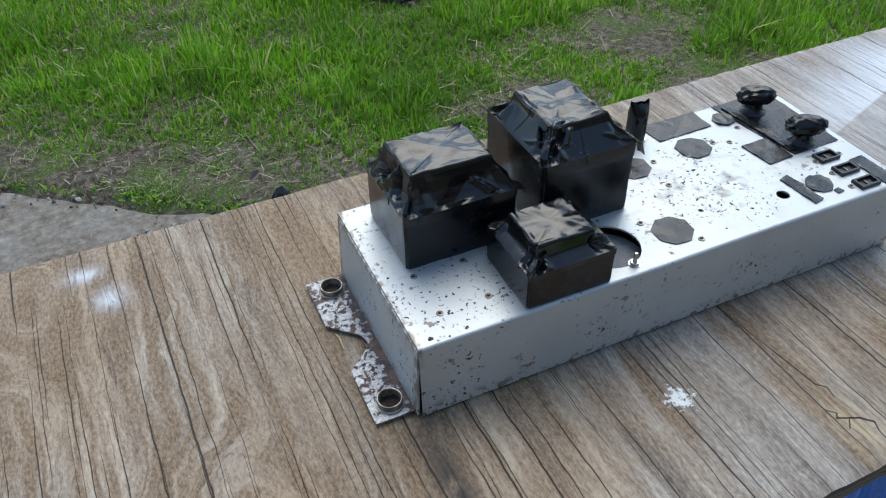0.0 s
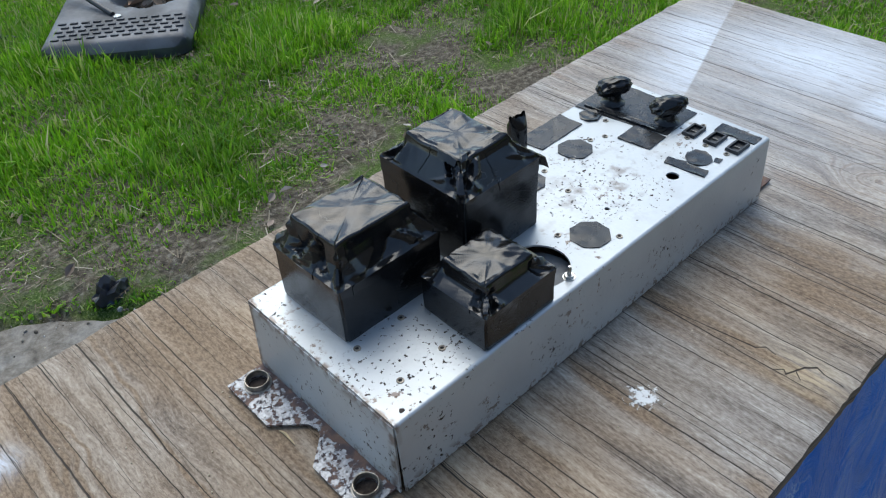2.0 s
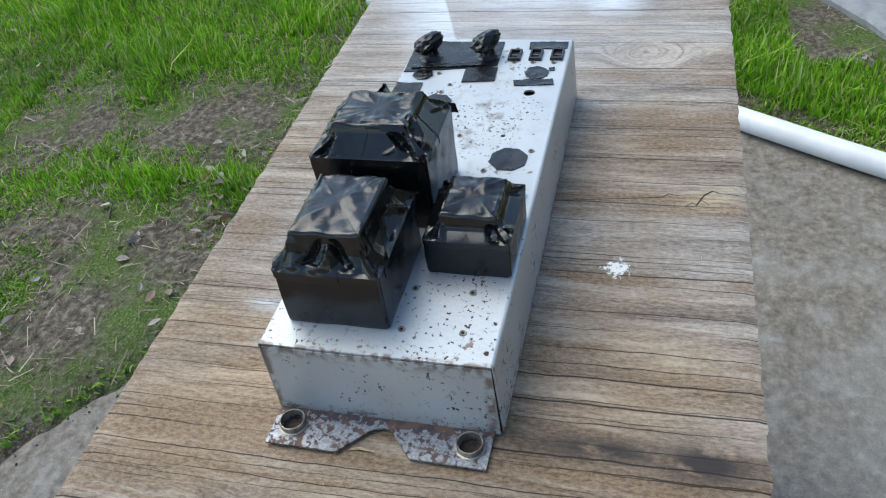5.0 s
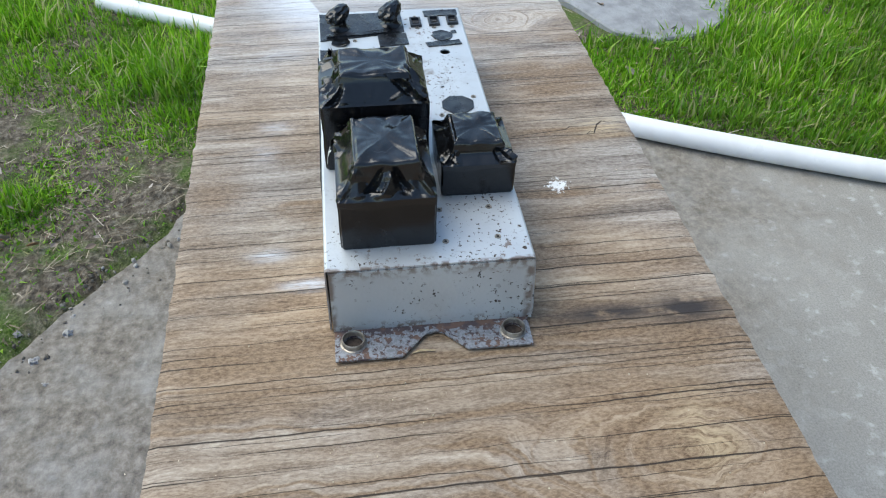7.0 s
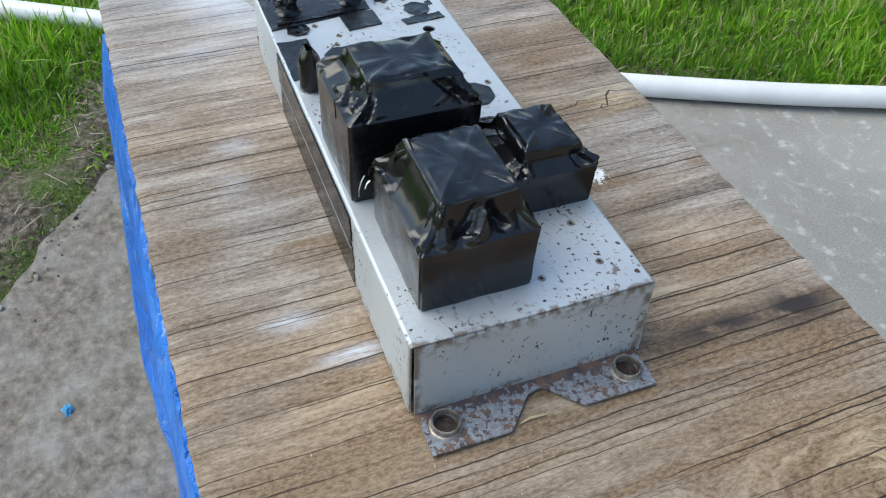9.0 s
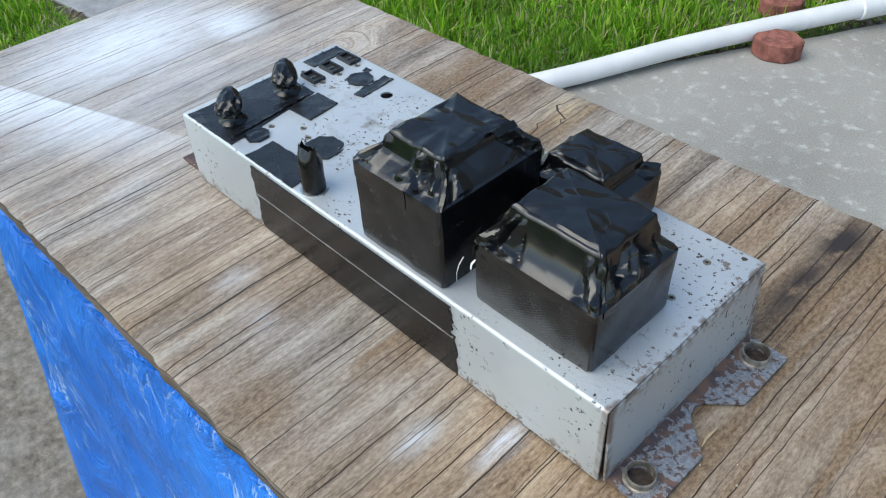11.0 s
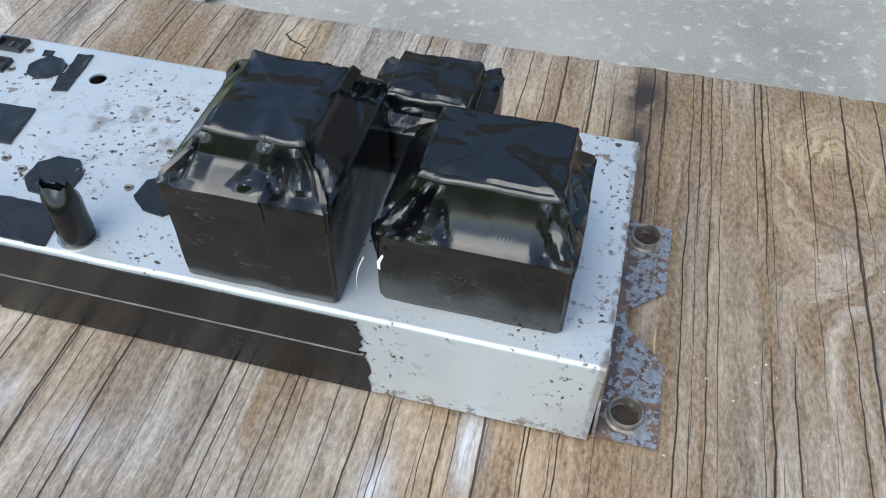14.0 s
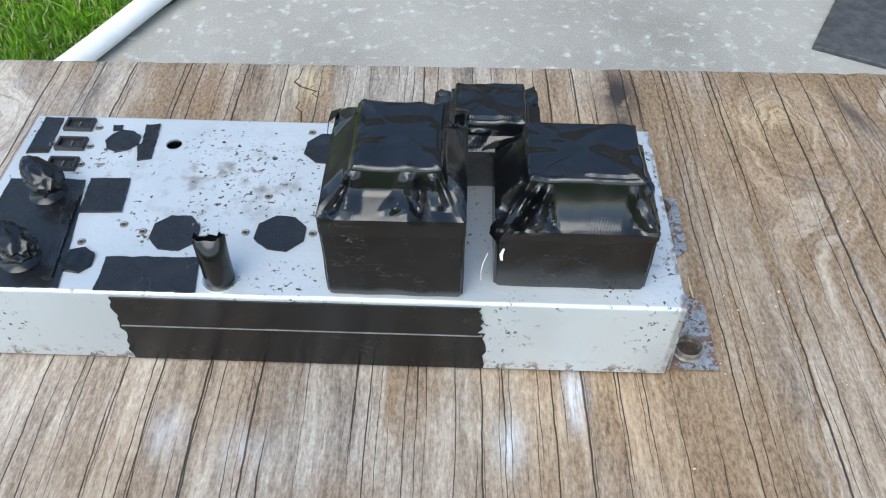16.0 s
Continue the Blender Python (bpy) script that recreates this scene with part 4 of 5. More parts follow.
def transformer(label, base, z_sh, cap, z_top, profiles, seed, creases, seam, crumple_size, folds, strips):
    """A transformer wrapped in tape: a boxy lower wrap and a sheet of tape pulled over it, folded at the corners.
    Rects are (x0, x1, y0, y1); profiles run from the shoulder to the cap on the sides y0, x1, y1, x0."""
    rnd = random.Random(seed)
    ob = thing("transformer", label, "transformer", ((base[0] + base[1]) / 2, (base[2] + base[3]) / 2, TOP), group="wrapped transformers")
    home = Vector(ob.location)
    n = 64

    def dent(p, rect, k):
        cx, cy = (rect[0] + rect[1]) / 2, (rect[2] + rect[3]) / 2
        out = Vector((p.x - cx, p.y - cy, 0)).normalized()
        w = 0.5 * noise.noise((p.x * 60, p.y * 60, p.z * 50 + seed)) + 0.5 * tri(p.x * 31 + p.y * 23 + p.z * 37 + seed * 0.37) + 0.35 * tri(p.x * -43 + p.y * 37 + p.z * 19)
        return p - home + out * 0.00035 * w
    low = [(base, TOP + 0.0002, 0.08), (grow(base, 0.0003), TOP + 0.0015, 0.06)]
    low += [(grow(base, 0.0004), TOP + (z_sh - TOP - 0.003) * k / 8, 0.06) for k in range(1, 9)]
    part("side_wrap", loft(low, 44, dent, True, True), TAPE, ob, smooth=20)

    # straight folds: (foot, head) in steps round the wrap, half width, height, and the stretch of the way up
    lines = [(a * n / 44, b * n / 44, w * n / 44, h * 1.5, f0, f1) for a, b, w, h, f0, f1 in folds]
    for c in range(4):
        at = c * n
        j = rnd.uniform(-1.5, 1.5)
        for off, lead, wide, amp in ((0.0, 0.0, 3.5, 0.9), (6.0, 1.5, 4.5, -1.1), (-9.0, -3.0, 5.0, -0.8), (14.0, 4.0, 5.0, 0.8)):
            lines.append((at + off + j, at + lead + j * 0.4, wide * rnd.uniform(0.8, 1.3), amp * rnd.uniform(0.6, 1.1) * 0.003, 0.0, rnd.uniform(0.7, 1.05)))
    for c in range(creases):
        k0 = rnd.uniform(0, 4 * n)
        f0 = rnd.uniform(0.0, 0.25)
        lines.append((k0, k0 + rnd.uniform(-18, 18), rnd.uniform(2.5, 6.0), rnd.choice((1, -1)) * rnd.uniform(0.4, 1.0) * 0.0014, f0, f0 + rnd.uniform(0.5, 0.8)))
    waves = [(Vector((rnd.gauss(0, 1), rnd.gauss(0, 1), rnd.gauss(0, 1))).normalized() / rnd.uniform(0.018, 0.038), rnd.random(), rnd.uniform(0.7, 1.0)) for _ in range(3)]
    mx, my = (cap[0] + cap[1]) / 2, (cap[2] + cap[3]) / 2
    top_lines = []
    for c in range(7):
        ax, by = rnd.uniform(cap[0], cap[1]), rnd.uniform(cap[2], cap[3])
        a, reach = rnd.uniform(-0.7, 0.7) + (math.pi / 2 if c % 3 == 2 else 0.0), rnd.uniform(0.025, 0.04)
        top_lines.append((ax - reach * math.cos(a), by - reach * math.sin(a), ax + reach * math.cos(a), by + reach * math.sin(a), rnd.uniform(0.005, 0.011), rnd.choice((1, -1)) * rnd.uniform(0.0006, 0.0014)))
    inset = (cap[2] - base[2], base[1] - cap[1], base[3] - cap[3], cap[0] - base[0])

    # rows of the sheet: (kind, fraction)
    rows = [("rim", k / 5) for k in range(6)] + [("slope", k / 26) for k in range(1, 27)] + [("turn", a) for a in (0.35, 0.7, 1.1, 1.5)]
    rows += [("top", f) for f in (0.94, 0.88, 0.82, 0.76, 0.7, 0.63, 0.56, 0.49, 0.42, 0.35, 0.28, 0.21, 0.14, 0.07)]
    r_turn = 0.0026

    def skin(row, k, lift=0.0):
        kind, f = rows[row]
        side, u = (k // n) % 4, (k % n) / n
        z, f_way, soft = z_sh, 0.0, 0.05
        if kind == "rim":
            rect, z, f_way = grow(base, 0.0007), z_sh - seam * (1 - f) - 0.0003, -0.05 * (1 - f)
            if f == 0.0:
                z += 0.0024 * noise.noise((k * 0.04, seed, 3)) + 0.0012 * noise.noise((k * 0.2, seed, 5))
        elif kind == "slope":
            ps = [along(p, f) for p in profiles]
            rect = (base[0] + inset[3] * ps[3][0], base[1] - inset[1] * ps[1][0], base[2] + inset[0] * ps[0][0], base[3] - inset[2] * ps[2][0])
            rise = ps[side][1]
            blend = 0.22
            if u < blend:
                rise += (ps[(side + 3) % 4][1] - rise) * 0.5 * (1 - u / blend)
            elif u > 1 - blend:
                rise += (ps[(side + 1) % 4][1] - rise) * 0.5 * (1 - (1 - u) / blend)
            z = z_sh + (z_top - r_turn - z_sh) * rise
            f_way, soft = f, 0.05
        elif kind == "turn":
            rect, z, f_way, soft = grow(cap, -r_turn * (1 - math.cos(f))), z_top - r_turn * (1 - math.sin(f)), 1.0, 0.05
        else:
            inner = grow(cap, -r_turn)
            rect, z, f_way, soft = tuple(c + (v - c) * f for c, v in zip((mx, mx, my, my), inner)), z_top + 0.0007 * (1 - f * f), 1.0 + (1 - f) * 0.7, 0.05
        p2 = rect_corner(rect, side, u, soft)
        p = Vector((p2.x, p2.y, z))
        # the edge of the top sags unevenly between the corners
        hold = f ** 3 if kind == "slope" else 1.0 if kind == "turn" else f * f if kind == "top" else 0.0
        p.z -= hold * (0.0016 * math.sin(math.pi * u) * (0.6 + noise.noise((side * 3.7, seed, 1.5))) + 0.0013 * noise.noise((side * 9 + u * 5, seed, 2.5)))
        d = 0.0
        if kind != "top":
            for k0, k1, wide, amp, f0, f1 in lines:
                if f0 <= f_way <= f1:
                    t = (f_way - f0) / (f1 - f0)
                    away = abs((k - (k0 + (k1 - k0) * t) + 2 * n) % (4 * n) - 2 * n)
                    if away < wide:
                        d += amp * (1 - away / wide) * min(1.0, 6 * t + 0.1, 5 * (1 - t) + 0.05)
        q = p + Vector((noise.noise(p * 30), noise.noise(p * 30 + Vector((9, 0, 0))), 0)) * 0.003
        c = sum(amp * tri(q.dot(w) + ph) for w, ph, amp in waves) / 3.0
        gain = {"rim": 0.25, "slope": 1.0, "turn": 0.45, "top": 0.2}[kind]
        if kind == "rim":
            gain *= 0.3 + 0.7 * f
        d += 0.06 * crumple_size * gain * c
        if kind == "top":      # long shallow folds along the top
            for ax, ay, bx, by, wide, amp in top_lines:
                lx, ly = bx - ax, by - ay
                t = ((p.x - ax) * lx + (p.y - ay) * ly) / (lx * lx + ly * ly)
                if 0.0 < t < 1.0:
                    away = abs((p.x - ax) * ly - (p.y - ay) * lx) / math.hypot(lx, ly)
                    d += amp * max(0.0, 1 - away / wide) * min(1.0, 5 * t, 5 * (1 - t))
            d += 0.0005 * noise.noise((p.x * 40, p.y * 40, seed + 7)) - 0.0009 * (1 - f)
        nrm = Vector((p.x - (rect[0] + rect[1]) / 2, p.y - (rect[2] + rect[3]) / 2, 0))
        face = (Vector((0, -1, 0)), Vector((1, 0, 0)), Vector((0, 1, 0)), Vector((-1, 0, 0)))[side]
        nrm = (face + 0.6 * nrm.normalized()).normalized() if nrm.length > 1e-6 else face
        up = {"rim": 0.0, "slope": 0.9, "turn": 1.0, "top": 1.0}[kind]
        nrm = Vector((0, 0, 1)) if kind == "top" else (nrm + Vector((0, 0, up))).normalized()
        return p + nrm * (d + lift) - home

    bm = bmesh.new()
    grid = [[bm.verts.new(skin(r, k)) for k in range(4 * n)] for r in range(len(rows))]
    for a, b in zip(grid, grid[1:]):
        for k in range(4 * n):
            q = (k + 1) % (4 * n)
            bm.faces.new((a[k], a[q], b[q], b[k]))
    bm.faces.new(grid[-1])
    bmesh.ops.recalc_face_normals(bm, faces=bm.faces[:])
    part("cap_tape", bm, CAP_TAPE, ob, "creased cap of shiny black duct tape", smooth=20)

    # further lengths of tape laid over the first, with torn ends: (first step, last step, lowest row, highest row)
    for m, (ka, kb, r0, r1) in enumerate(strips):
        ka, kb = int(ka * n / 44), int(kb * n / 44)
        bm = bmesh.new()
        outer, inner = [], []
        for r in range(r0, r1 + 1):
            edge = int(round(2.2 * noise.noise((r * 0.05, m, seed))))
            steps = [k % (4 * n) for k in range(ka + edge, kb + edge + 1)]
            outer.append([bm.verts.new(skin(r, k, 0.0004)) for k in steps])
            inner.append([bm.verts.new(skin(r, k, 0.0001)) for k in steps])
        for grid in (outer, inner):
            for a, b in zip(grid, grid[1:]):
                for k in range(len(a) - 1):
                    bm.faces.new((a[k], a[k + 1], b[k + 1], b[k]))
        round_a, round_b = (g[0] + [row[-1] for row in g[1:-1]] + g[-1][::-1] + [row[0] for row in g[-2:0:-1]] for g in (outer, inner))
        for k in range(len(round_a)):
            q = (k + 1) % len(round_a)
            bm.faces.new((round_a[k], round_a[q], round_b[q], round_b[k]))
        bmesh.ops.recalc_face_normals(bm, faces=bm.faces[:])
        part("tape_strip", bm, CAP_TAPE, ob, "overlapping length of black tape", smooth=24)
    return ob


def flap(owner, points, label="", material=None, thick=0.0004):
    """A loose tongue of tape: a bent strip through the given (x, y, z) edge pairs."""
    bm = bmesh.new()
    home = Vector(owner.location)
    rows = [(bm.verts.new(Vector(a) - home), bm.verts.new((Vector(a) + Vector(b)) / 2 - home + Vector((0, 0, 0.0006))), bm.verts.new(Vector(b) - home)) for a, b in points]
    for p, q in zip(rows, rows[1:]):
        for k in (0, 1):
            bm.faces.new((p[k], p[k + 1], q[k + 1], q[k]))
    bmesh.ops.recalc_face_normals(bm, faces=bm.faces[:])
    bmesh.ops.solidify(bm, geom=bm.faces[:], thickness=thick)
    part("tape_flap" if material is None else "loose_thread", bm, material or TAPE, owner, label, smooth=35)


STRAIGHT = [(0, 0), (0.5, 0.45), (0.9, 0.82), (1, 1)]
HOLLOW = [(0, 0), (0.4, 0.2), (0.78, 0.45), (0.95, 0.78), (1, 1)]
BELL = [(0.4 * k / 12 + 0.6 * math.sin(k * math.pi / 24), 0.4 * k / 12 + 0.6 * (1 - math.cos(k * math.pi / 24))) for k in range(13)]
STEP = [(0, 0), (0.72, 0.3), (0.86, 0.42), (1, 1)]
t_end = transformer("transformer wrapped in creased shiny black duct tape, at the chassis end", (0.0205, 0.0985, 0.0725, 0.1375), 0.8085, (0.029, 0.0855, 0.082, 0.126), 0.8325,
                    [HOLLOW, STRAIGHT, BELL, HOLLOW], 3, 3, 0.006, 0.0034,
                    [(80, 84, 4.5, -0.003, 0.0, 1.0), (76, 82, 3.0, 0.002, 0.0, 0.95), (90, 94, 2.2, 0.0026, 0.0, 1.0), (93.5, 95.2, 1.8, -0.003, 0.0, 1.0), (98.5, 96, 2.4, 0.003, 0.0, 1.0), (104, 97.5, 2.0, -0.0014, 0.0, 0.8), (130, 127, 2.4, 0.0022, 0.0, 1.0), (136, 133, 2.5, 0.002, 0.0, 0.95), (143, 152, 3.5, -0.0022, 0.25, 1.0), (166, 158, 3.5, -0.002, 0.25, 1.0), (18, 30, 9.0, -0.0025, 0.0, 0.8), (36, 30, 3.0, 0.0018, 0.0, 0.8), (150, 158, 6.0, 0.0022, 0.0, 0.9), (163, 160, 5.0, -0.002, 0.1, 1.0)],
                    [(50, 80, 2, 35), (136, 160, 1, 34), (6, 30, 0, 30)])
t_tall = transformer("tall transformer wrapped in creased black duct tape with a stepped cap", (0.1145, 0.1835, 0.067, 0.146), 0.8225, (0.1255, 0.1685, 0.0795, 0.1315), 0.8415,
                     [STRAIGHT, STRAIGHT, STEP, STRAIGHT], 11, 3, 0.011, 0.0032,
                     [(110, 116, 5.0, 0.0024, 0.1, 1.0), (118, 121, 3.0, -0.0022, 0.0, 0.95), (126, 127, 3.0, 0.0024, 0.2, 1.0), (174, 172, 2.5, 0.0028, 0.0, 1.0), (170, 166, 3.5, -0.0022, 0.3, 1.0), (3, 8, 3.0, -0.0022, 0.3, 1.05), (9, 13, 3.0, 0.002, 0.4, 1.0)],
                     [(92, 116, 0, 35), (134, 152, 8, 34), (20, 42, 2, 30)])
t_small = transformer("small transformer wrapped in black duct tape with a flat cap", (0.0725, 0.133, 0.0085, 0.062), 0.7945, (0.081, 0.1215, 0.0165, 0.0535), 0.8085,
                      [STEP, STEP, HOLLOW, STEP], 23, 2, 0.004, 0.002,
                      [(1, 2, 3.0, 0.0016, 0.0, 1.0), (5, 6, 3.0, -0.0016, 0.0, 0.9), (168, 170, 3.5, -0.0018, 0.0, 0.9), (100, 104, 7.0, 0.0015, 0.0, 0.9)],
                      [(140, 166, 0, 24), (94, 124, 2, 30)])
flap(t_end, [((0.099, 0.131, 0.8095), (0.094, 0.1385, 0.8095)), ((0.1018, 0.132, 0.806), (0.0972, 0.1405, 0.806)), ((0.1022, 0.1328, 0.801), (0.0976, 0.1408, 0.8005))], "loose folded corner of tape")
flap(t_end, [((0.0935, 0.0715, 0.8105), (0.0985, 0.0785, 0.8105)), ((0.099, 0.0705, 0.8085), (0.1025, 0.077, 0.8085)), ((0.1055, 0.0715, 0.8045), (0.1062, 0.0735, 0.804))], "loose pointed ear of tape")
flap(t_end, [((0.0955, 0.1405, 0.7985), (0.0945, 0.1408, 0.7985)), ((0.097, 0.142, 0.796), (0.0955, 0.1424, 0.796)), ((0.0963, 0.1432, 0.793), (0.0952, 0.1436, 0.793))], "frayed white thread", WHITE)
flap(t_end, [((0.1030, 0.1415, 0.796), (0.1027, 0.1417, 0.796)), ((0.1052, 0.143, 0.790), (0.1049, 0.1432, 0.790)), ((0.1058, 0.1442, 0.784), (0.1055, 0.1444, 0.784)), ((0.1055, 0.1445, 0.779), (0.1052, 0.1447, 0.779))], "frayed white thread", WHITE)
flap(t_tall, [((0.1265, 0.082, 0.8405), (0.1265, 0.099, 0.8412)), ((0.1235, 0.081, 0.8425), (0.1235, 0.098, 0.8432)), ((0.1205, 0.0805, 0.8395), (0.121, 0.096, 0.8392))], "loose tongue of tape at the cap")
flap(t_tall, [((0.1815, 0.066, 0.8245), (0.1835, 0.0725, 0.824)), ((0.187, 0.0645, 0.821), (0.188, 0.0725, 0.820)), ((0.1895, 0.0635, 0.812), (0.1895, 0.0715, 0.811))], "loose folded corner of tape")


# ---- small fittings on the chassis ----
def wrapped_stub():
    """A tall capacitor wrapped in tape with its end pinched and torn open."""
    bm = bmesh.new()
    rings, n = [], 28
    for k in range(13):
        v = k / 12
        ring = []
        for i in range(n):
            a = 2 * math.pi * i / n
            r = 0.0078 + 0.0003 * noise.noise((math.cos(a) * 2, math.sin(a) * 2, v * 4))
            z = v * 0.0315
            flat = max(0.0, (v - 0.7) / 0.3)
            x, y = r * math.cos(a) * (1 + 0.15 * flat), r * math.sin(a) * (1 - 0.75 * flat ** 1.5)
            if k == 12:
                z += 0.006 * noise.noise((math.cos(a) * 2.1, math.sin(a) * 2.1, 9)) + 0.003 * (math.cos(a) < -0.8)
            ring.append(bm.verts.new((x, y, z)))
        rings.append(ring)
    for a, b in zip(rings, rings[1:]):
        for i in range(n):
            bm.faces.new((a[i], a[(i + 1) % n], b[(i + 1) % n], b[i]))
    inner = [bm.verts.new((v.co.x * 0.86, v.co.y * 0.75, v.co.z - 0.003)) for v in rings[-1]]
    deep = [bm.verts.new((v.co.x * 0.8, v.co.y * 0.4, 0.024)) for v in rings[-1]]
    for a, b in ((rings[-1], inner), (inner, deep)):
        for i in range(n):
            bm.faces.new((a[i], a[(i + 1) % n], b[(i + 1) % n], b[i]))
    bm.faces.new(deep), bm.faces.new(rings[0][::-1])
    bmesh.ops.recalc_face_normals(bm, faces=bm.faces[:])
    ob = thing("capacitor", "slim upright capacitor wrapped in black tape with a torn open end", "capacitor", (0.241, 0.1385, TOP))
    part("tape_sleeve", bm, TAPE, ob, smooth=35)
    part("base_ring", lathe([(0.0078, 0.0), (0.0092, 0.0), (0.0092, 0.0008), (0.0078, 0.0008), (0.0078, 0.0)], 24), STEEL, ob)


def knob(x, y, turn, seed):
    """A pointer knob on a stem, wrapped in tape."""
    ob = thing("knob", "pointer knob wrapped in crumpled black tape on a stem", "knob", (x, y, TOP + 0.0009), turn, "control knobs")
    part("stem", lathe([(0.0105, 0.0), (0.0078, 0.002), (0.0066, 0.005), (0.0064, 0.010), (0.0, 0.0105)], 20), TAPE, ob, smooth=40)
    bm = bmesh.new()
    bmesh.ops.create_icosphere(bm, subdivisions=4, radius=1.0)
    for v in bm.verts:
        p = v.co.copy()
        z = p.z * 0.0072
        taper = 1 - 0.35 * p.x
        q = Vector((p.x * 2.2, p.y * 2.2, p.z * 2.2 + seed))
        w = 1 + 0.1 * (1 - 2.8 * abs(noise.noise(q))) + 0.03 * math.sin(p.y * 9 + p.z * 5 + seed)
        v.co = Vector((math.copysign(abs(p.x) ** 0.8, p.x) * 0.0142 * w, p.y * 0.0086 * taper * w, z * w * 1.05 + 0.0138 + 0.0016 * p.x))
    part("wing", bm, TAPE, ob, smooth=30)


def switch_cutout(x, y):
    ob = thing("switch_bezel", "small rectangular black switch bezel with an open well", "switch", (x, y, TOP), 0, "switch bezels")
    bm = bmesh.new()
    o = [(-0.0088, -0.0055), (0.0088, -0.0055), (0.0088, 0.0055), (-0.0088, 0.0055)]
    i1 = [(a * 0.8, b * 0.68) for a, b in o]
    loops = [[(a, b, 0.0001) for a, b in o], [(a, b, 0.0022) for a, b in o], [(a * 0.97, b * 0.95, 0.0028) for a, b in o], [(a, b, 0.0028) for a, b in i1], [(a, b, 0.0004) for a, b in i1]]
    vs = [[bm.verts.new(p) for p in l] for l in loops]
    for a, b in zip(vs, vs[1:]):
        for k in range(4):
            bm.faces.new((a[k], a[(k + 1) % 4], b[(k + 1) % 4], b[k]))
    bm.faces.new(vs[-1])
    bmesh.ops.recalc_face_normals(bm, faces=bm.faces[:])
    part("frame", bm, PLASTIC, ob)
    part("contact", box(-0.0006, 0.0003, -0.0026, 0.0026, 0.0004, 0.0016, 0.0002), BRASS, ob, "bent metal contact")
    part("contact", box(-0.005, -0.0045, -0.0014, 0.0014, 0.0004, 0.0012, 0.0002), BRASS, ob)


wrapped_stub()
knob(0.3495, 0.129, -38, 1.0)
knob(0.3535, 0.078, -38, 5.0)
for x, y in ((0.356, 0.0165), (0.355, 0.035), (0.354, 0.0535)):
    switch_cutout(x, y)

screw = thing("screw", "bright steel screw standing with its nut beside the large hole", "screw", (0.1555, 0.0155, TOP))
part("shaft", lathe([(0.0, 0.0), (0.0014, 0.0), (0.0014, 0.0086), (0.0010, 0.0092), (0.0, 0.0092)], 12), STEEL, screw, smooth=40)
part("nut", lathe([(0.0014, 0.0002), (0.0032, 0.0002), (0.0032, 0.0024), (0.0014, 0.0024), (0.0014, 0.0002)], 6), STEEL, screw)
part("washer", lathe([(0.0014, 0.0), (0.0042, 0.0), (0.0042, 0.0005), (0.0014, 0.0005), (0.0014, 0.0)], 18), STEEL, screw)
screw2 = thing("screw", "thin steel screw tip beside the small transformer", "screw", (0.1365, 0.054, TOP))
part("shaft", lathe([(0.0, 0.0), (0.0013, 0.0), (0.0013, 0.0075), (0.0009, 0.008), (0.0, 0.008)], 12), STEEL, screw2, smooth=40)

sliver = part("wood_splinter", tube_along([(-0.0265, 0.094, 0.0), (-0.0255, 0.088, 0.0012), (-0.026, 0.078, 0.0006)], [0.0003, 0.0009, 0.0003], 5), SLIVER)
sliver.location = (0, 0, T + 0.0008)
tagged(sliver, "pale raw wood splinter lying on the board", "splinter")


# ---- yard things ----
HOSE = [(0.298, 2.978, 0.018), (0.402, 2.922, 0.018), (0.433, 2.642, 0.018), (0.526, 2.517, 0.018), (0.604, 2.46, 0.018)]
TUBE = [(0.929, -1.916, 0.03), (0.879, -1.904, 0.02)]
PAPER_AT, BAG_AT = (1.048, -1.793, 0.005), (0.815, -2.028, 0.0)
STONES = [(0.218, 2.684), (0.226, 2.561), (0.306, 2.645), (0.001, 2.885), (0.707, 0.677), (0.587, 0.691), (0.717, 0.771), (-0.14, 1.215), (-0.088, 1.22), (-0.148, 1.223), (0.643, 0.723), (0.751, 0.676)]


def build_pipe():
    """A long pipe that bows slightly along the slab's edge and rises onto a paver."""
    knots = [Vector(p) for p in ((2.09, 0.86, 0.028), (1.61, 0.03, 0.028), (1.245, -0.58, 0.028), (1.01, -1.07, 0.03), (0.838, -1.462, 0.04), (0.6, -1.905, 0.056))]
    pts = []
    for i in range(len(knots) - 1):
        p0, p1, p2, p3 = (knots[min(max(i + k, 0), len(knots) - 1)] for k in (-1, 0, 1, 2))
        for k in range(8):
            t = k / 8
            pts.append(0.5 * (2 * p1 + (p2 - p0) * t + (2 * p0 - 5 * p1 + 4 * p2 - p3) * t * t + (3 * p1 - p0 - 3 * p2 + p3) * t ** 3))
    pts.append(knots[-1])
    ob = thing("pvc_pipe", "long white plastic pipe lying along the concrete edge", "pipe")
    part("barrel", tube_along(pts, 0.0265, 24, caps=False), PVC, ob, smooth=50)
    inner = tube_along(pts, 0.0235, 24, caps=False)
    bmesh.ops.reverse_faces(inner, faces=inner.faces[:])
    part("bore", inner, PVC, ob, smooth=50)
    b, d = pts[-1], (pts[-1] - pts[-2]).normalized()
    part("coupling", tube_along([b - d * 0.03, b - d * 0.028, b + d * 0.05, b + d * 0.052], [0.028, 0.0325, 0.0325, 0.028], 24), PVC, ob, smooth=50)


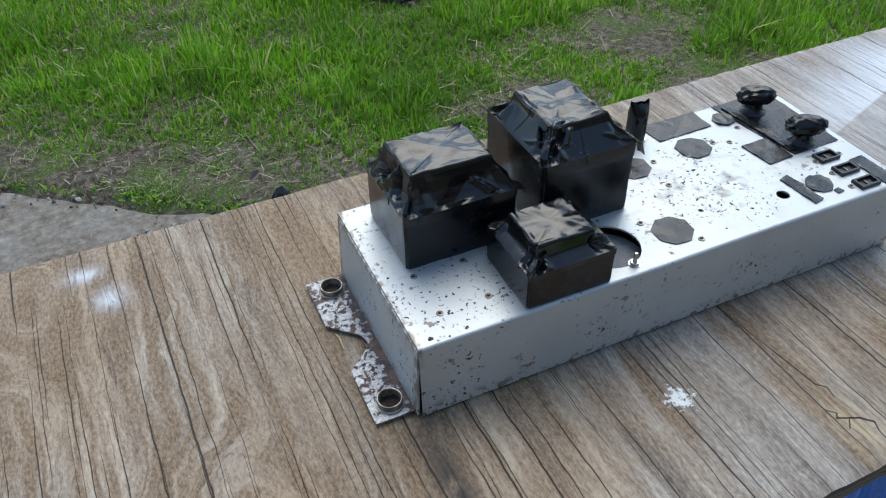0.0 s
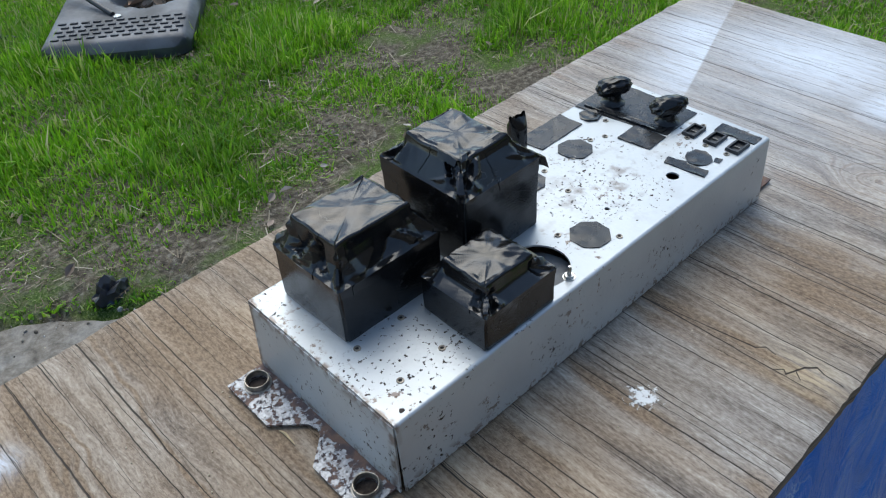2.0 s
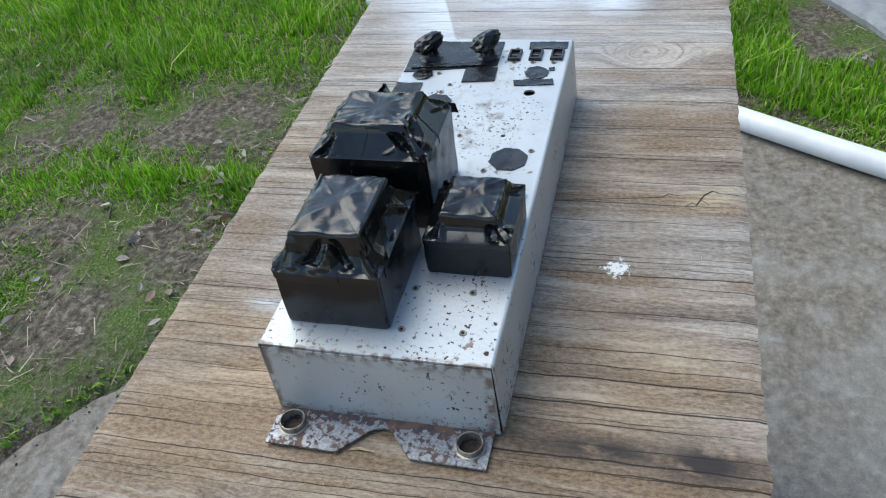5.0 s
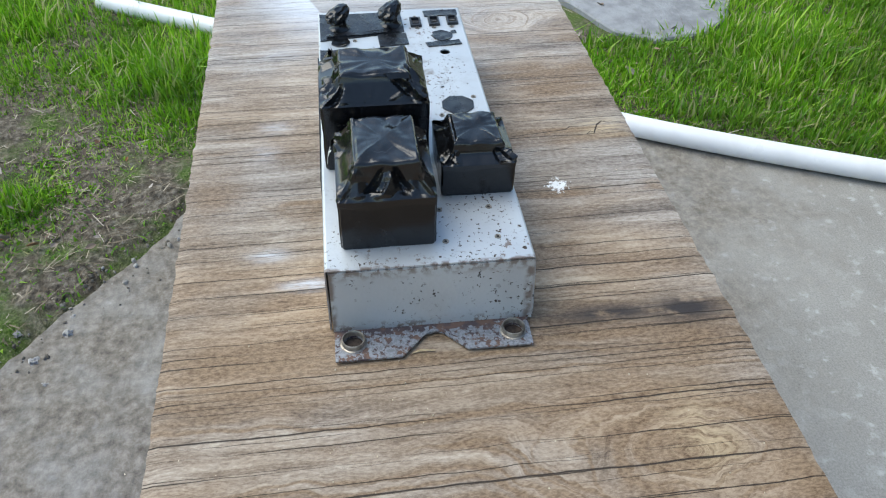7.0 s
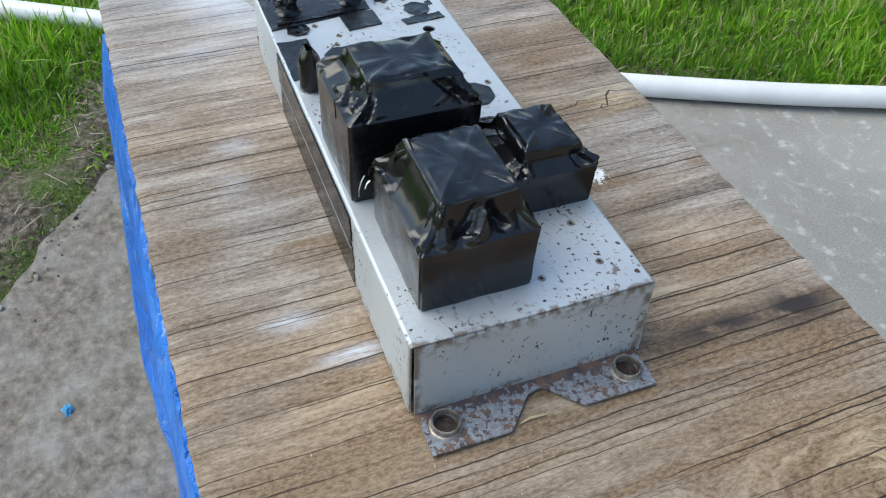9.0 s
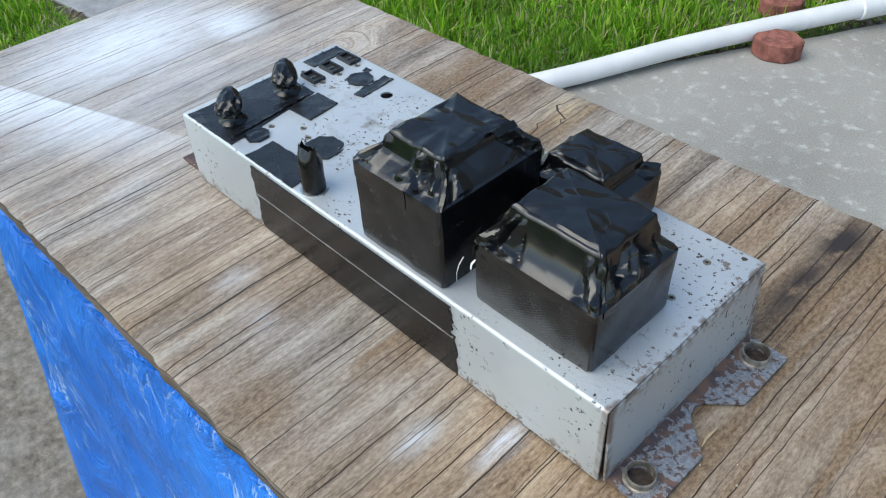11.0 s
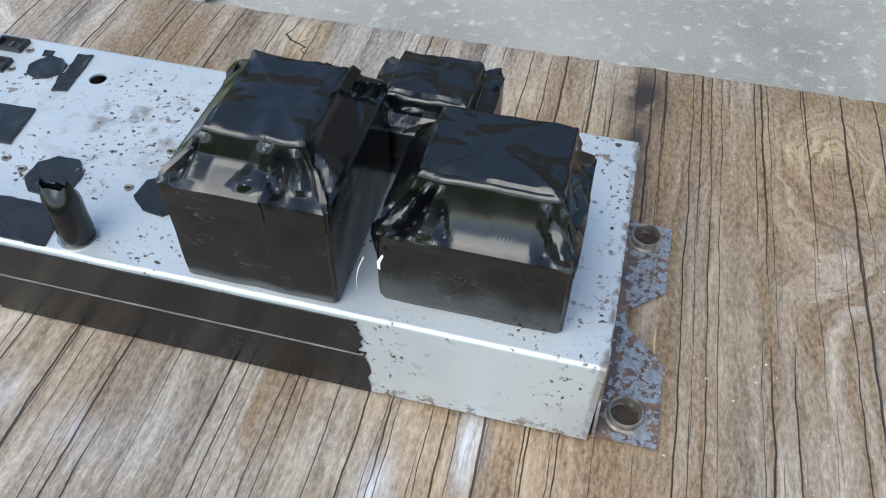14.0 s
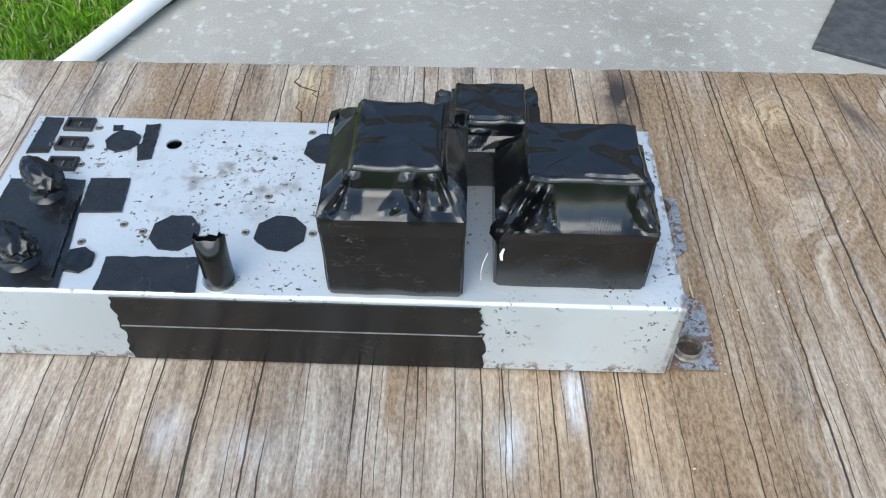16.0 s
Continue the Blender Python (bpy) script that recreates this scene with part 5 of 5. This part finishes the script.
def build_paver(x, y, turn, label):
    """A scalloped concrete edging paver."""
    pts = [(0.062 * math.cos(a) * (1 + 0.05 * math.cos(4 * a)), 0.05 * math.sin(a) * (1 + 0.06 * math.cos(6 * a))) for a in [2 * math.pi * i / 20 for i in range(20)]]
    bm = prism(pts, 0.0, 0.052, 0.005)
    for v in bm.verts:
        v.co += v.co.normalized() * 0.003 * noise.noise(v.co * 40)
    ob = part("paver", bm, BRICK, smooth=35)
    ob.matrix_world = pose(x, y, 0.0, 0, 0, turn)
    tagged(ob, label, "paver", "pavers")


def build_tray():
    """A bleached black plastic deck with a studded grip zone, a sunk well and a rod."""
    ob = thing("plastic_sled", "sun-bleached black plastic sled with a leaf-filled well on the grass", "sled", (0.462, 2.285, 0.0), -37.3)
    w, l = 0.46, 0.95
    bm = bmesh.new()
    nx, ny = 40, 60
    grid = []

    def height(u, v):
        x, y = u * w, v * l
        e = min(x, w - x, y)
        z = 0.075 + 0.05 * v
        z -= 0.03 * max(0.0, 1 - e / 0.03) ** 2
        d = math.hypot((x - 0.29) / 0.115, (y - 0.36) / 0.11)
        z -= 0.07 * min(1.0, max(0.0, (1.15 - d) * 4))
        return z
    for i in range(nx + 1):
        col = []
        for j in range(ny + 1):
            u, v = i / nx, j / ny
            x, y = u * w, v * l
            if y < 0.05:
                r = 0.05 - y
                s = 0.05 - math.sqrt(max(0.0, 0.0025 - r * r))
                x = min(max(x, s), w - s)
            col.append(bm.verts.new((x, y, height(u, v))))
        grid.append(col)
    for i in range(nx):
        for j in range(ny):
            bm.faces.new((grid[i][j], grid[i + 1][j], grid[i + 1][j + 1], grid[i][j + 1]))
    rim = [grid[i][0] for i in range(nx + 1)] + [grid[nx][j] for j in range(1, ny + 1)] + [grid[i][ny] for i in range(nx - 1, -1, -1)] + [grid[0][j] for j in range(ny - 1, 0, -1)]
    foot = [bm.verts.new((v.co.x * 0.97 + 0.007, v.co.y * 0.98 + 0.008, 0.012)) for v in rim]
    for k in range(len(rim)):
        q = (k + 1) % len(rim)
        bm.faces.new((rim[k], foot[k], foot[q], rim[q]))
    bmesh.ops.recalc_face_normals(bm, faces=bm.faces[:])
    part("deck", bm, GREY_PLASTIC, ob, smooth=40)
    stud = mesh_of("grip_stud", prism([(-0.012, -0.005), (0.012, -0.005), (0.012, 0.005), (-0.012, 0.005)], 0.0, 0.005, 0.0015), PLASTIC)
    for i in range(11):
        for j in range(5):
            x, y = 0.05 + i * 0.036 + (j % 2) * 0.014, 0.05 + j * 0.026
            s = part("grip_stud", stud, None, ob)
            s.location = (x, y, height(x / w, y / l) - 0.001)
    rod = [(0.2, 0.19, 0.088), (0.02, 0.36, 0.14), (-0.25, 0.6, 0.22)]
    part("rod", tube_along(rod, 0.009, 12), PLASTIC, ob, smooth=50)
    part("bolt", lathe([(0.0, 0.0), (0.014, 0.0), (0.014, 0.006), (0.0, 0.006)], 6, 0.215, 0.178), STEEL, ob).location = (0, 0, 0.082)


def build_leaf_heap():
    """Large dry leaves heaped in the well of the sled."""
    rng = random.Random(31)
    bm = bmesh.new()
    for k in range(26):
        a, r = rng.uniform(0, 6.3), 0.085 * math.sqrt(rng.random())
        s = rng.uniform(0.025, 0.045)
        m = Matrix.Translation((0.29 + r * math.cos(a), 0.36 + r * math.sin(a), 0.04 + 0.07 * (k / 26) * (1 - r / 0.12))) @ Euler((rng.gauss(0, 0.5), rng.gauss(0, 0.5), rng.uniform(0, 6.3))).to_matrix().to_4x4()
        curl = rng.uniform(0.2, 0.7)
        rows = []
        for i, wd in enumerate((0.1, 0.55, 0.95, 1.0, 0.7, 0.08)):
            u = (i - 2.5) / 2.5
            rows.append([bm.verts.new(m @ Vector((u * s, e * wd * s * 0.6, curl * s * (e * e * wd + 0.4 * u * u) * rng.uniform(0.8, 1.2)))) for e in (-1, -0.4, 0.4, 1)])
        for p, q in zip(rows, rows[1:]):
            for e in range(3):
                bm.faces.new((p[e], q[e], q[e + 1], p[e + 1]))
    ob = part("leaf_heap", bm, LEAF)
    ob.matrix_world = pose(0.462, 2.285, 0.0, 0, 0, -37.3)
    tagged(ob, "heap of dry brown leaves in the sled's well", "leaves", kind="stuff")


def crumple(name, label, category, at, size, material, seed):
    bm = bmesh.new()
    bmesh.ops.create_icosphere(bm, subdivisions=3, radius=1.0)
    for v in bm.verts:
        q = v.co * 1.7 + Vector((seed, 0, 0))
        v.co *= 1 + 0.7 * noise.noise(q) + 0.3 * noise.noise(q * 2.5)
        v.co = Vector((v.co.x * size[0], v.co.y * size[1], max(-0.25, v.co.z) * size[2]))
    low = min(v.co.z for v in bm.verts)
    for v in bm.verts:
        v.co.z -= low
    ob = part(name, bm, material, smooth=25)
    ob.location = at
    tagged(ob, label, category)


build_pipe()
build_paver(0.69, -1.60, 20, "red concrete paver propping up the pipe")
build_paver(0.80, -1.82, 50, "red concrete paver half hidden behind the pipe")
build_tray()
build_leaf_heap()
crumple("plastic_wrapper", "crumpled black plastic wrapper at the slab's edge", "wrapper", (0.15, 1.17, 0.0), (0.034, 0.022, 0.034), PLASTIC, 4.0)
crumple("plastic_scrap", "tiny blue plastic scrap on the concrete", "scrap", (0.627, 0.484, 0.0), (0.009, 0.007, 0.008), BLUE, 8.0)

hose = part("garden_hose", tube_along(HOSE, 0.009, 10), HOSE_MAT, smooth=50)
tagged(hose, "dark green garden hose winding through the grass", "hose")
stub = part("black_tube", tube_along(TUBE, 0.014, 14), PLASTIC, smooth=50)
tagged(stub, "short black plastic tube end lying in the grass", "tube")
crumple("paper_scrap", "small crumpled white scrap in the grass", "scrap", PAPER_AT, (0.02, 0.03, 0.02), WHITE, 14.0)
crumple("plastic_bag", "crumpled black plastic bag in the grass", "bag", BAG_AT, (0.09, 0.06, 0.05), PLASTIC, 17.0)
for k, (x, y) in enumerate(STONES):
    crumple("stone", "small grey pebble on bare soil", "stone", (x, y, -0.004), [(0.007, 0.006, 0.005), (0.011, 0.009, 0.008), (0.005, 0.006, 0.005)][k % 3] if k > 2 else (0.05, 0.035, 0.035), PEBBLE if k > 2 else CLOD, 30.0 + k)

mat_ob = part("rubber_mat", prism([(-0.714, -1.278), (-0.84, -1.51), (-1.5, -1.75), (-1.65, -0.85), (-1.0, -1.135)], 0.0, 0.012, 0.002), RUBBER)
tagged(mat_ob, "dark grey rubber mat lying on the concrete", "mat")
stone = part("flagstone", prism([(1.95, -0.6), (1.76, -0.68), (1.69, -0.79), (1.72, -0.95), (1.82, -1.06), (1.95, -1.12), (2.6, -1.05), (2.7, -0.4), (2.2, -0.45)], -0.03, 0.024, 0.006), FLAGSTONE)
tagged(stone, "flat grey flagstone sunk in the lawn", "flagstone")


# ---- lawn and litter ----
def build_lawn(count=600000):
    rng = np.random.default_rng(5)
    n = count * 7
    x, y = rng.uniform(-1.6, 4.2, n), rng.uniform(-3.0, 4.6, n)
    n1 = (x - CORNER.x) * 0.568 + (y - CORNER.y) * 0.823
    n2 = (x - CORNER.x) * 0.876 - (y - CORNER.y) * 0.482
    out = np.maximum(n1, n2)
    lush = n2 > n1
    ph = rng.uniform(0, 6.28, (9, 2))
    dens = np.zeros(n)
    for k, (fx, fy) in enumerate(((2.1, 1.3), (-1.7, 2.9), (4.3, 3.1), (-5.2, 4.7), (8.1, -6.3), (11.0, 9.0), (-17.0, 13.0), (27.0, -22.0), (-35.0, 31.0))):
        dens += np.sin(fx * x + fy * y + ph[k, 0]) * np.cos(fy * x - fx * y + ph[k, 1]) / (1 + 0.22 * k)
    dens = 1.02 + 0.32 * dens + np.where(lush, 0.4, 0.0)
    rim = np.clip((out - 0.015) / np.where(lush, 0.09, 0.3), 0, 1)
    dens *= 0.12 + 0.88 * rim
    bare = 0.85 * np.exp(-(((x - 1.45) / 0.34) ** 2 + ((y - 2.4) / 0.22) ** 2)) + 0.5 * np.exp(-(((x - 1.05) / 0.3) ** 2 + ((y - 0.72) / 0.18) ** 2))
    bare += 0.5 * np.exp(-(((x - 0.75) / 0.22) ** 2 + ((y - 1.25) / 0.16) ** 2)) + 0.5 * np.exp(-(((x - 1.3) / 0.3) ** 2 + ((y - 1.5) / 0.12) ** 2))
    bare += 0.6 * np.exp(-(((x - 1.6) / 0.16) ** 2 + ((y + 1.75) / 0.14) ** 2))
    clump = np.sin(13.0 * x + 5.0 * y) * np.sin(11.0 * y - 6.0 * x) + 0.6 * np.sin(29.0 * x - 17.0 * y)
    bare += np.where(lush, 0.0, 0.16) * np.clip(clump, -0.6, 1.2) * np.exp(-(n1 / 0.75) ** 2)
    bare += 0.12 * np.exp(-(((x - 0.55) / 0.5) ** 2 + ((y - 1.05) / 0.2) ** 2))
    bare += np.where((x < 1.8) & (x > 0.6), 0.22, 0.0) * np.exp(-((y - 0.75) / 0.42) ** 2)
    dens -= bare
    near = 0.07 + 0.93 * np.maximum(np.exp(-(((x - 0.95) / 1.75) ** 2 + ((y - 1.9) / 1.65) ** 2) ** 2), np.exp(-(((x - 1.55) / 1.1) ** 2 + ((y + 0.7) / 1.75) ** 2) ** 2))
    c, s = math.cos(radians(37.3)), math.sin(radians(37.3))
    sx = (x - 0.455) * c - (y - 2.28) * s
    sy = (x - 0.455) * s + (y - 2.28) * c
    free = ~((sx > 0.01) & (sx < 0.45) & (sy > 0.0) & (sy < 0.95))
    stoneless = ~((x > 1.74) & (x < 2.65) & (y > -1.02) & (y < -0.4))
    keep = (out > 0.012) & free & stoneless & (rng.random(n) < np.clip(dens + 0.12, 0.1, 1) * near)
    x, y, dens, lush = x[keep][:count], y[keep][:count], dens[keep][:count], lush[keep][:count]
    n = len(x)
    tall = np.clip(dens, 0.25, 1.2)
    tuft = np.clip(np.sin(6.1 * x + 1.3) * np.sin(7.3 * y + 0.4) + 0.3 * np.sin(19 * x) * np.sin(17 * y), 0, 1)
    h = (rng.gamma(4.0, 0.25, n) * 0.023 * tall + 0.006) * (1 + 0.9 * tuft - np.where(lush, 0.1, 0.0))
    w = rng.uniform(0.0013, 0.0032, n) * (0.75 + 0.5 * tall)
    leafy = rng.random(n) < 0.42
    h = np.where(leafy, rng.uniform(0.008, 0.022, n), h)
    w = np.where(leafy, rng.uniform(0.0025, 0.0045, n), w)
    a = rng.uniform(0, 6.283, n)
    lean = rng.normal(0, 0.45, n) + np.where(leafy, 0.9, 0.22)
    bend = a + rng.normal(0, 0.6, n) + 1.57
    cx, cy = np.cos(a), np.sin(a)
    bx, by = np.cos(bend) * lean * h, np.sin(bend) * lean * h
    v = np.zeros((n, 5, 3))
    for k, (sd, f, g) in enumerate(((-1, 0, 1), (1, 0, 1), (1, 0.55, 0.8), (-1, 0.55, 0.8), (0, 1, 0))):
        v[:, k, 0] = x + sd * g * w * cx + bx * f * f
        v[:, k, 1] = y + sd * g * w * cy + by * f * f
        v[:, k, 2] = -0.004 + h * (f - 0.22 * f * f * np.abs(lean))
    base = np.arange(n)[:, None] * 5
    loops = (base + np.array([0, 1, 2, 3, 3, 2, 4])).ravel()
    me = bpy.data.meshes.new("lawn")
    me.vertices.add(n * 5)
    me.vertices.foreach_set("co", v.ravel())
    me.loops.add(n * 7)
    me.loops.foreach_set("vertex_index", loops)
    me.polygons.add(n * 2)
    me.polygons.foreach_set("loop_start", (np.arange(n)[:, None] * 7 + np.array([0, 4])).ravel())
    me.update(calc_edges=True)
    me.materials.append(GRASS)
    ob = new("lawn", me)
    tagged(ob, "patchy green lawn of long thin grass blades", "grass", kind="stuff")


def build_litter(count=620):
    rng = random.Random(9)
    bm = bmesh.new()
    made = 0
    while made < count:
        if made < count * 0.45:
            x, y = rng.gauss(1.42, 0.3), rng.gauss(2.35, 0.2)
        elif made < count * 0.55:
            x, y = rng.gauss(0.95, 0.3), rng.gauss(0.95, 0.2)
        else:
            x, y = rng.uniform(-1.2, 3.2), rng.uniform(-2.4, 4.2)
        if max(on_slab(x, y)) < 0.05:
            continue
        made += 1
        s = rng.uniform(0.007, 0.019)
        m = Matrix.Translation((x, y, rng.uniform(0.012, 0.035))) @ Euler((rng.gauss(0, 0.4), rng.gauss(0, 0.4), rng.uniform(0, 6.3))).to_matrix().to_4x4()
        curl = rng.uniform(0.1, 0.6)
        rows = []
        for i, wd in enumerate((0.12, 0.7, 1.0, 0.75, 0.08)):
            u = (i - 2) / 2
            rows.append([bm.verts.new(m @ Vector((u * s, k * wd * s * 0.55, curl * s * (k * k * wd + 0.3 * u * u)))) for k in (-1, 0, 1)])
        for a, b in zip(rows, rows[1:]):
            for k in (0, 1):
                bm.faces.new((a[k], b[k], b[k + 1], a[k + 1]))
    ob = part("leaf_litter", bm, LEAF)
    tagged(ob, "scattered dry curled brown leaves in the grass", "leaves", kind="stuff")


def build_crumbs(count=90):
    """Pale crumbs of dirt and paint scattered on the bare end of the board."""
    rng = random.Random(4)
    bm = bmesh.new()
    for _ in range(count):
        x, y = (rng.gauss(-0.13, 0.05), rng.gauss(0.14, 0.06)) if rng.random() < 0.7 else (rng.uniform(-0.3, 0.5), rng.uniform(-0.12, -0.02))
        r = rng.uniform(0.0003, 0.0009)
        m = Matrix.Translation((x, y, T + r * 0.4)) @ Euler((rng.random() * 6, rng.random() * 6, 0)).to_matrix().to_4x4() @ Matrix.Diagonal((r, r * rng.uniform(0.5, 1.0), r * 0.6, 1.0))
        bmesh.ops.create_icosphere(bm, subdivisions=1, radius=1.0, matrix=m)
    ob = part("crumbs", bm, CRUMB)
    tagged(ob, "pale crumbs of dirt and paint on the board", "crumbs", kind="stuff")


def build_thatch(count=38000):
    """Dead straw lying flat on the soil between the tufts."""
    rng = np.random.default_rng(12)
    x, y = rng.uniform(-1.4, 3.2, count * 3), rng.uniform(-2.4, 4.0, count * 3)
    n1 = (x - CORNER.x) * 0.568 + (y - CORNER.y) * 0.823
    n2 = (x - CORNER.x) * 0.876 - (y - CORNER.y) * 0.482
    keep = (np.maximum(n1, n2) > 0.02) & ((n1 > n2) | (rng.random(count * 3) < 0.25))
    x, y = x[keep][:count], y[keep][:count]
    n = len(x)
    a, half, w = rng.uniform(0, 6.283, n), rng.gamma(3.0, 0.004, n), rng.uniform(0.0005, 0.0013, n)
    cx, cy = np.cos(a), np.sin(a)
    z0 = rng.uniform(0.003, 0.022, n)
    v = np.zeros((n, 4, 3))
    for k, (e, sd) in enumerate(((-1, -1), (1, -1), (1, 1), (-1, 1))):
        v[:, k, 0] = x + e * half * cx - sd * w * cy
        v[:, k, 1] = y + e * half * cy + sd * w * cx
        v[:, k, 2] = z0 + e * half * rng.normal(0, 0.02) + 0.25 * half * (e > 0)
    me = bpy.data.meshes.new("thatch")
    me.vertices.add(n * 4)
    me.vertices.foreach_set("co", v.ravel())
    me.loops.add(n * 4)
    me.loops.foreach_set("vertex_index", np.arange(n * 4))
    me.polygons.add(n)
    me.polygons.foreach_set("loop_start", np.arange(n) * 4)
    me.update(calc_edges=True)
    me.materials.append(STRAW)
    tagged(new("thatch", me), "pale dead straw lying between the grass tufts", "straw", kind="stuff")


def build_rubble(count=900):
    """Clods, grit and pebbles along the broken edge of the slab."""
    rng = random.Random(21)
    bm = bmesh.new()
    for _ in range(count):
        along_edge, off = rng.uniform(0.1, 3.2), rng.gauss(0.012, 0.04)
        x, y = CORNER.x + ALONG.x * along_edge + 0.568 * off, CORNER.y + ALONG.y * along_edge + 0.823 * off
        r = min(0.009, 0.0012 + rng.expovariate(1 / 0.0017))
        m = Matrix.Translation((x, y, r * 0.3 - (0.004 if off > 0 else 0.0))) @ Euler((rng.random() * 6, rng.random() * 6, rng.random() * 6)).to_matrix().to_4x4() @ Matrix.Diagonal((r, r * rng.uniform(0.6, 1.0), r * rng.uniform(0.45, 0.8), 1.0))
        bmesh.ops.create_icosphere(bm, subdivisions=1, radius=1.0, matrix=m)
    tagged(part("rubble", bm, RUBBLE), "brown clods and grey grit along the broken slab edge", "rubble", kind="stuff")


build_lawn()
build_rubble()
build_thatch()
build_litter()
build_crumbs()
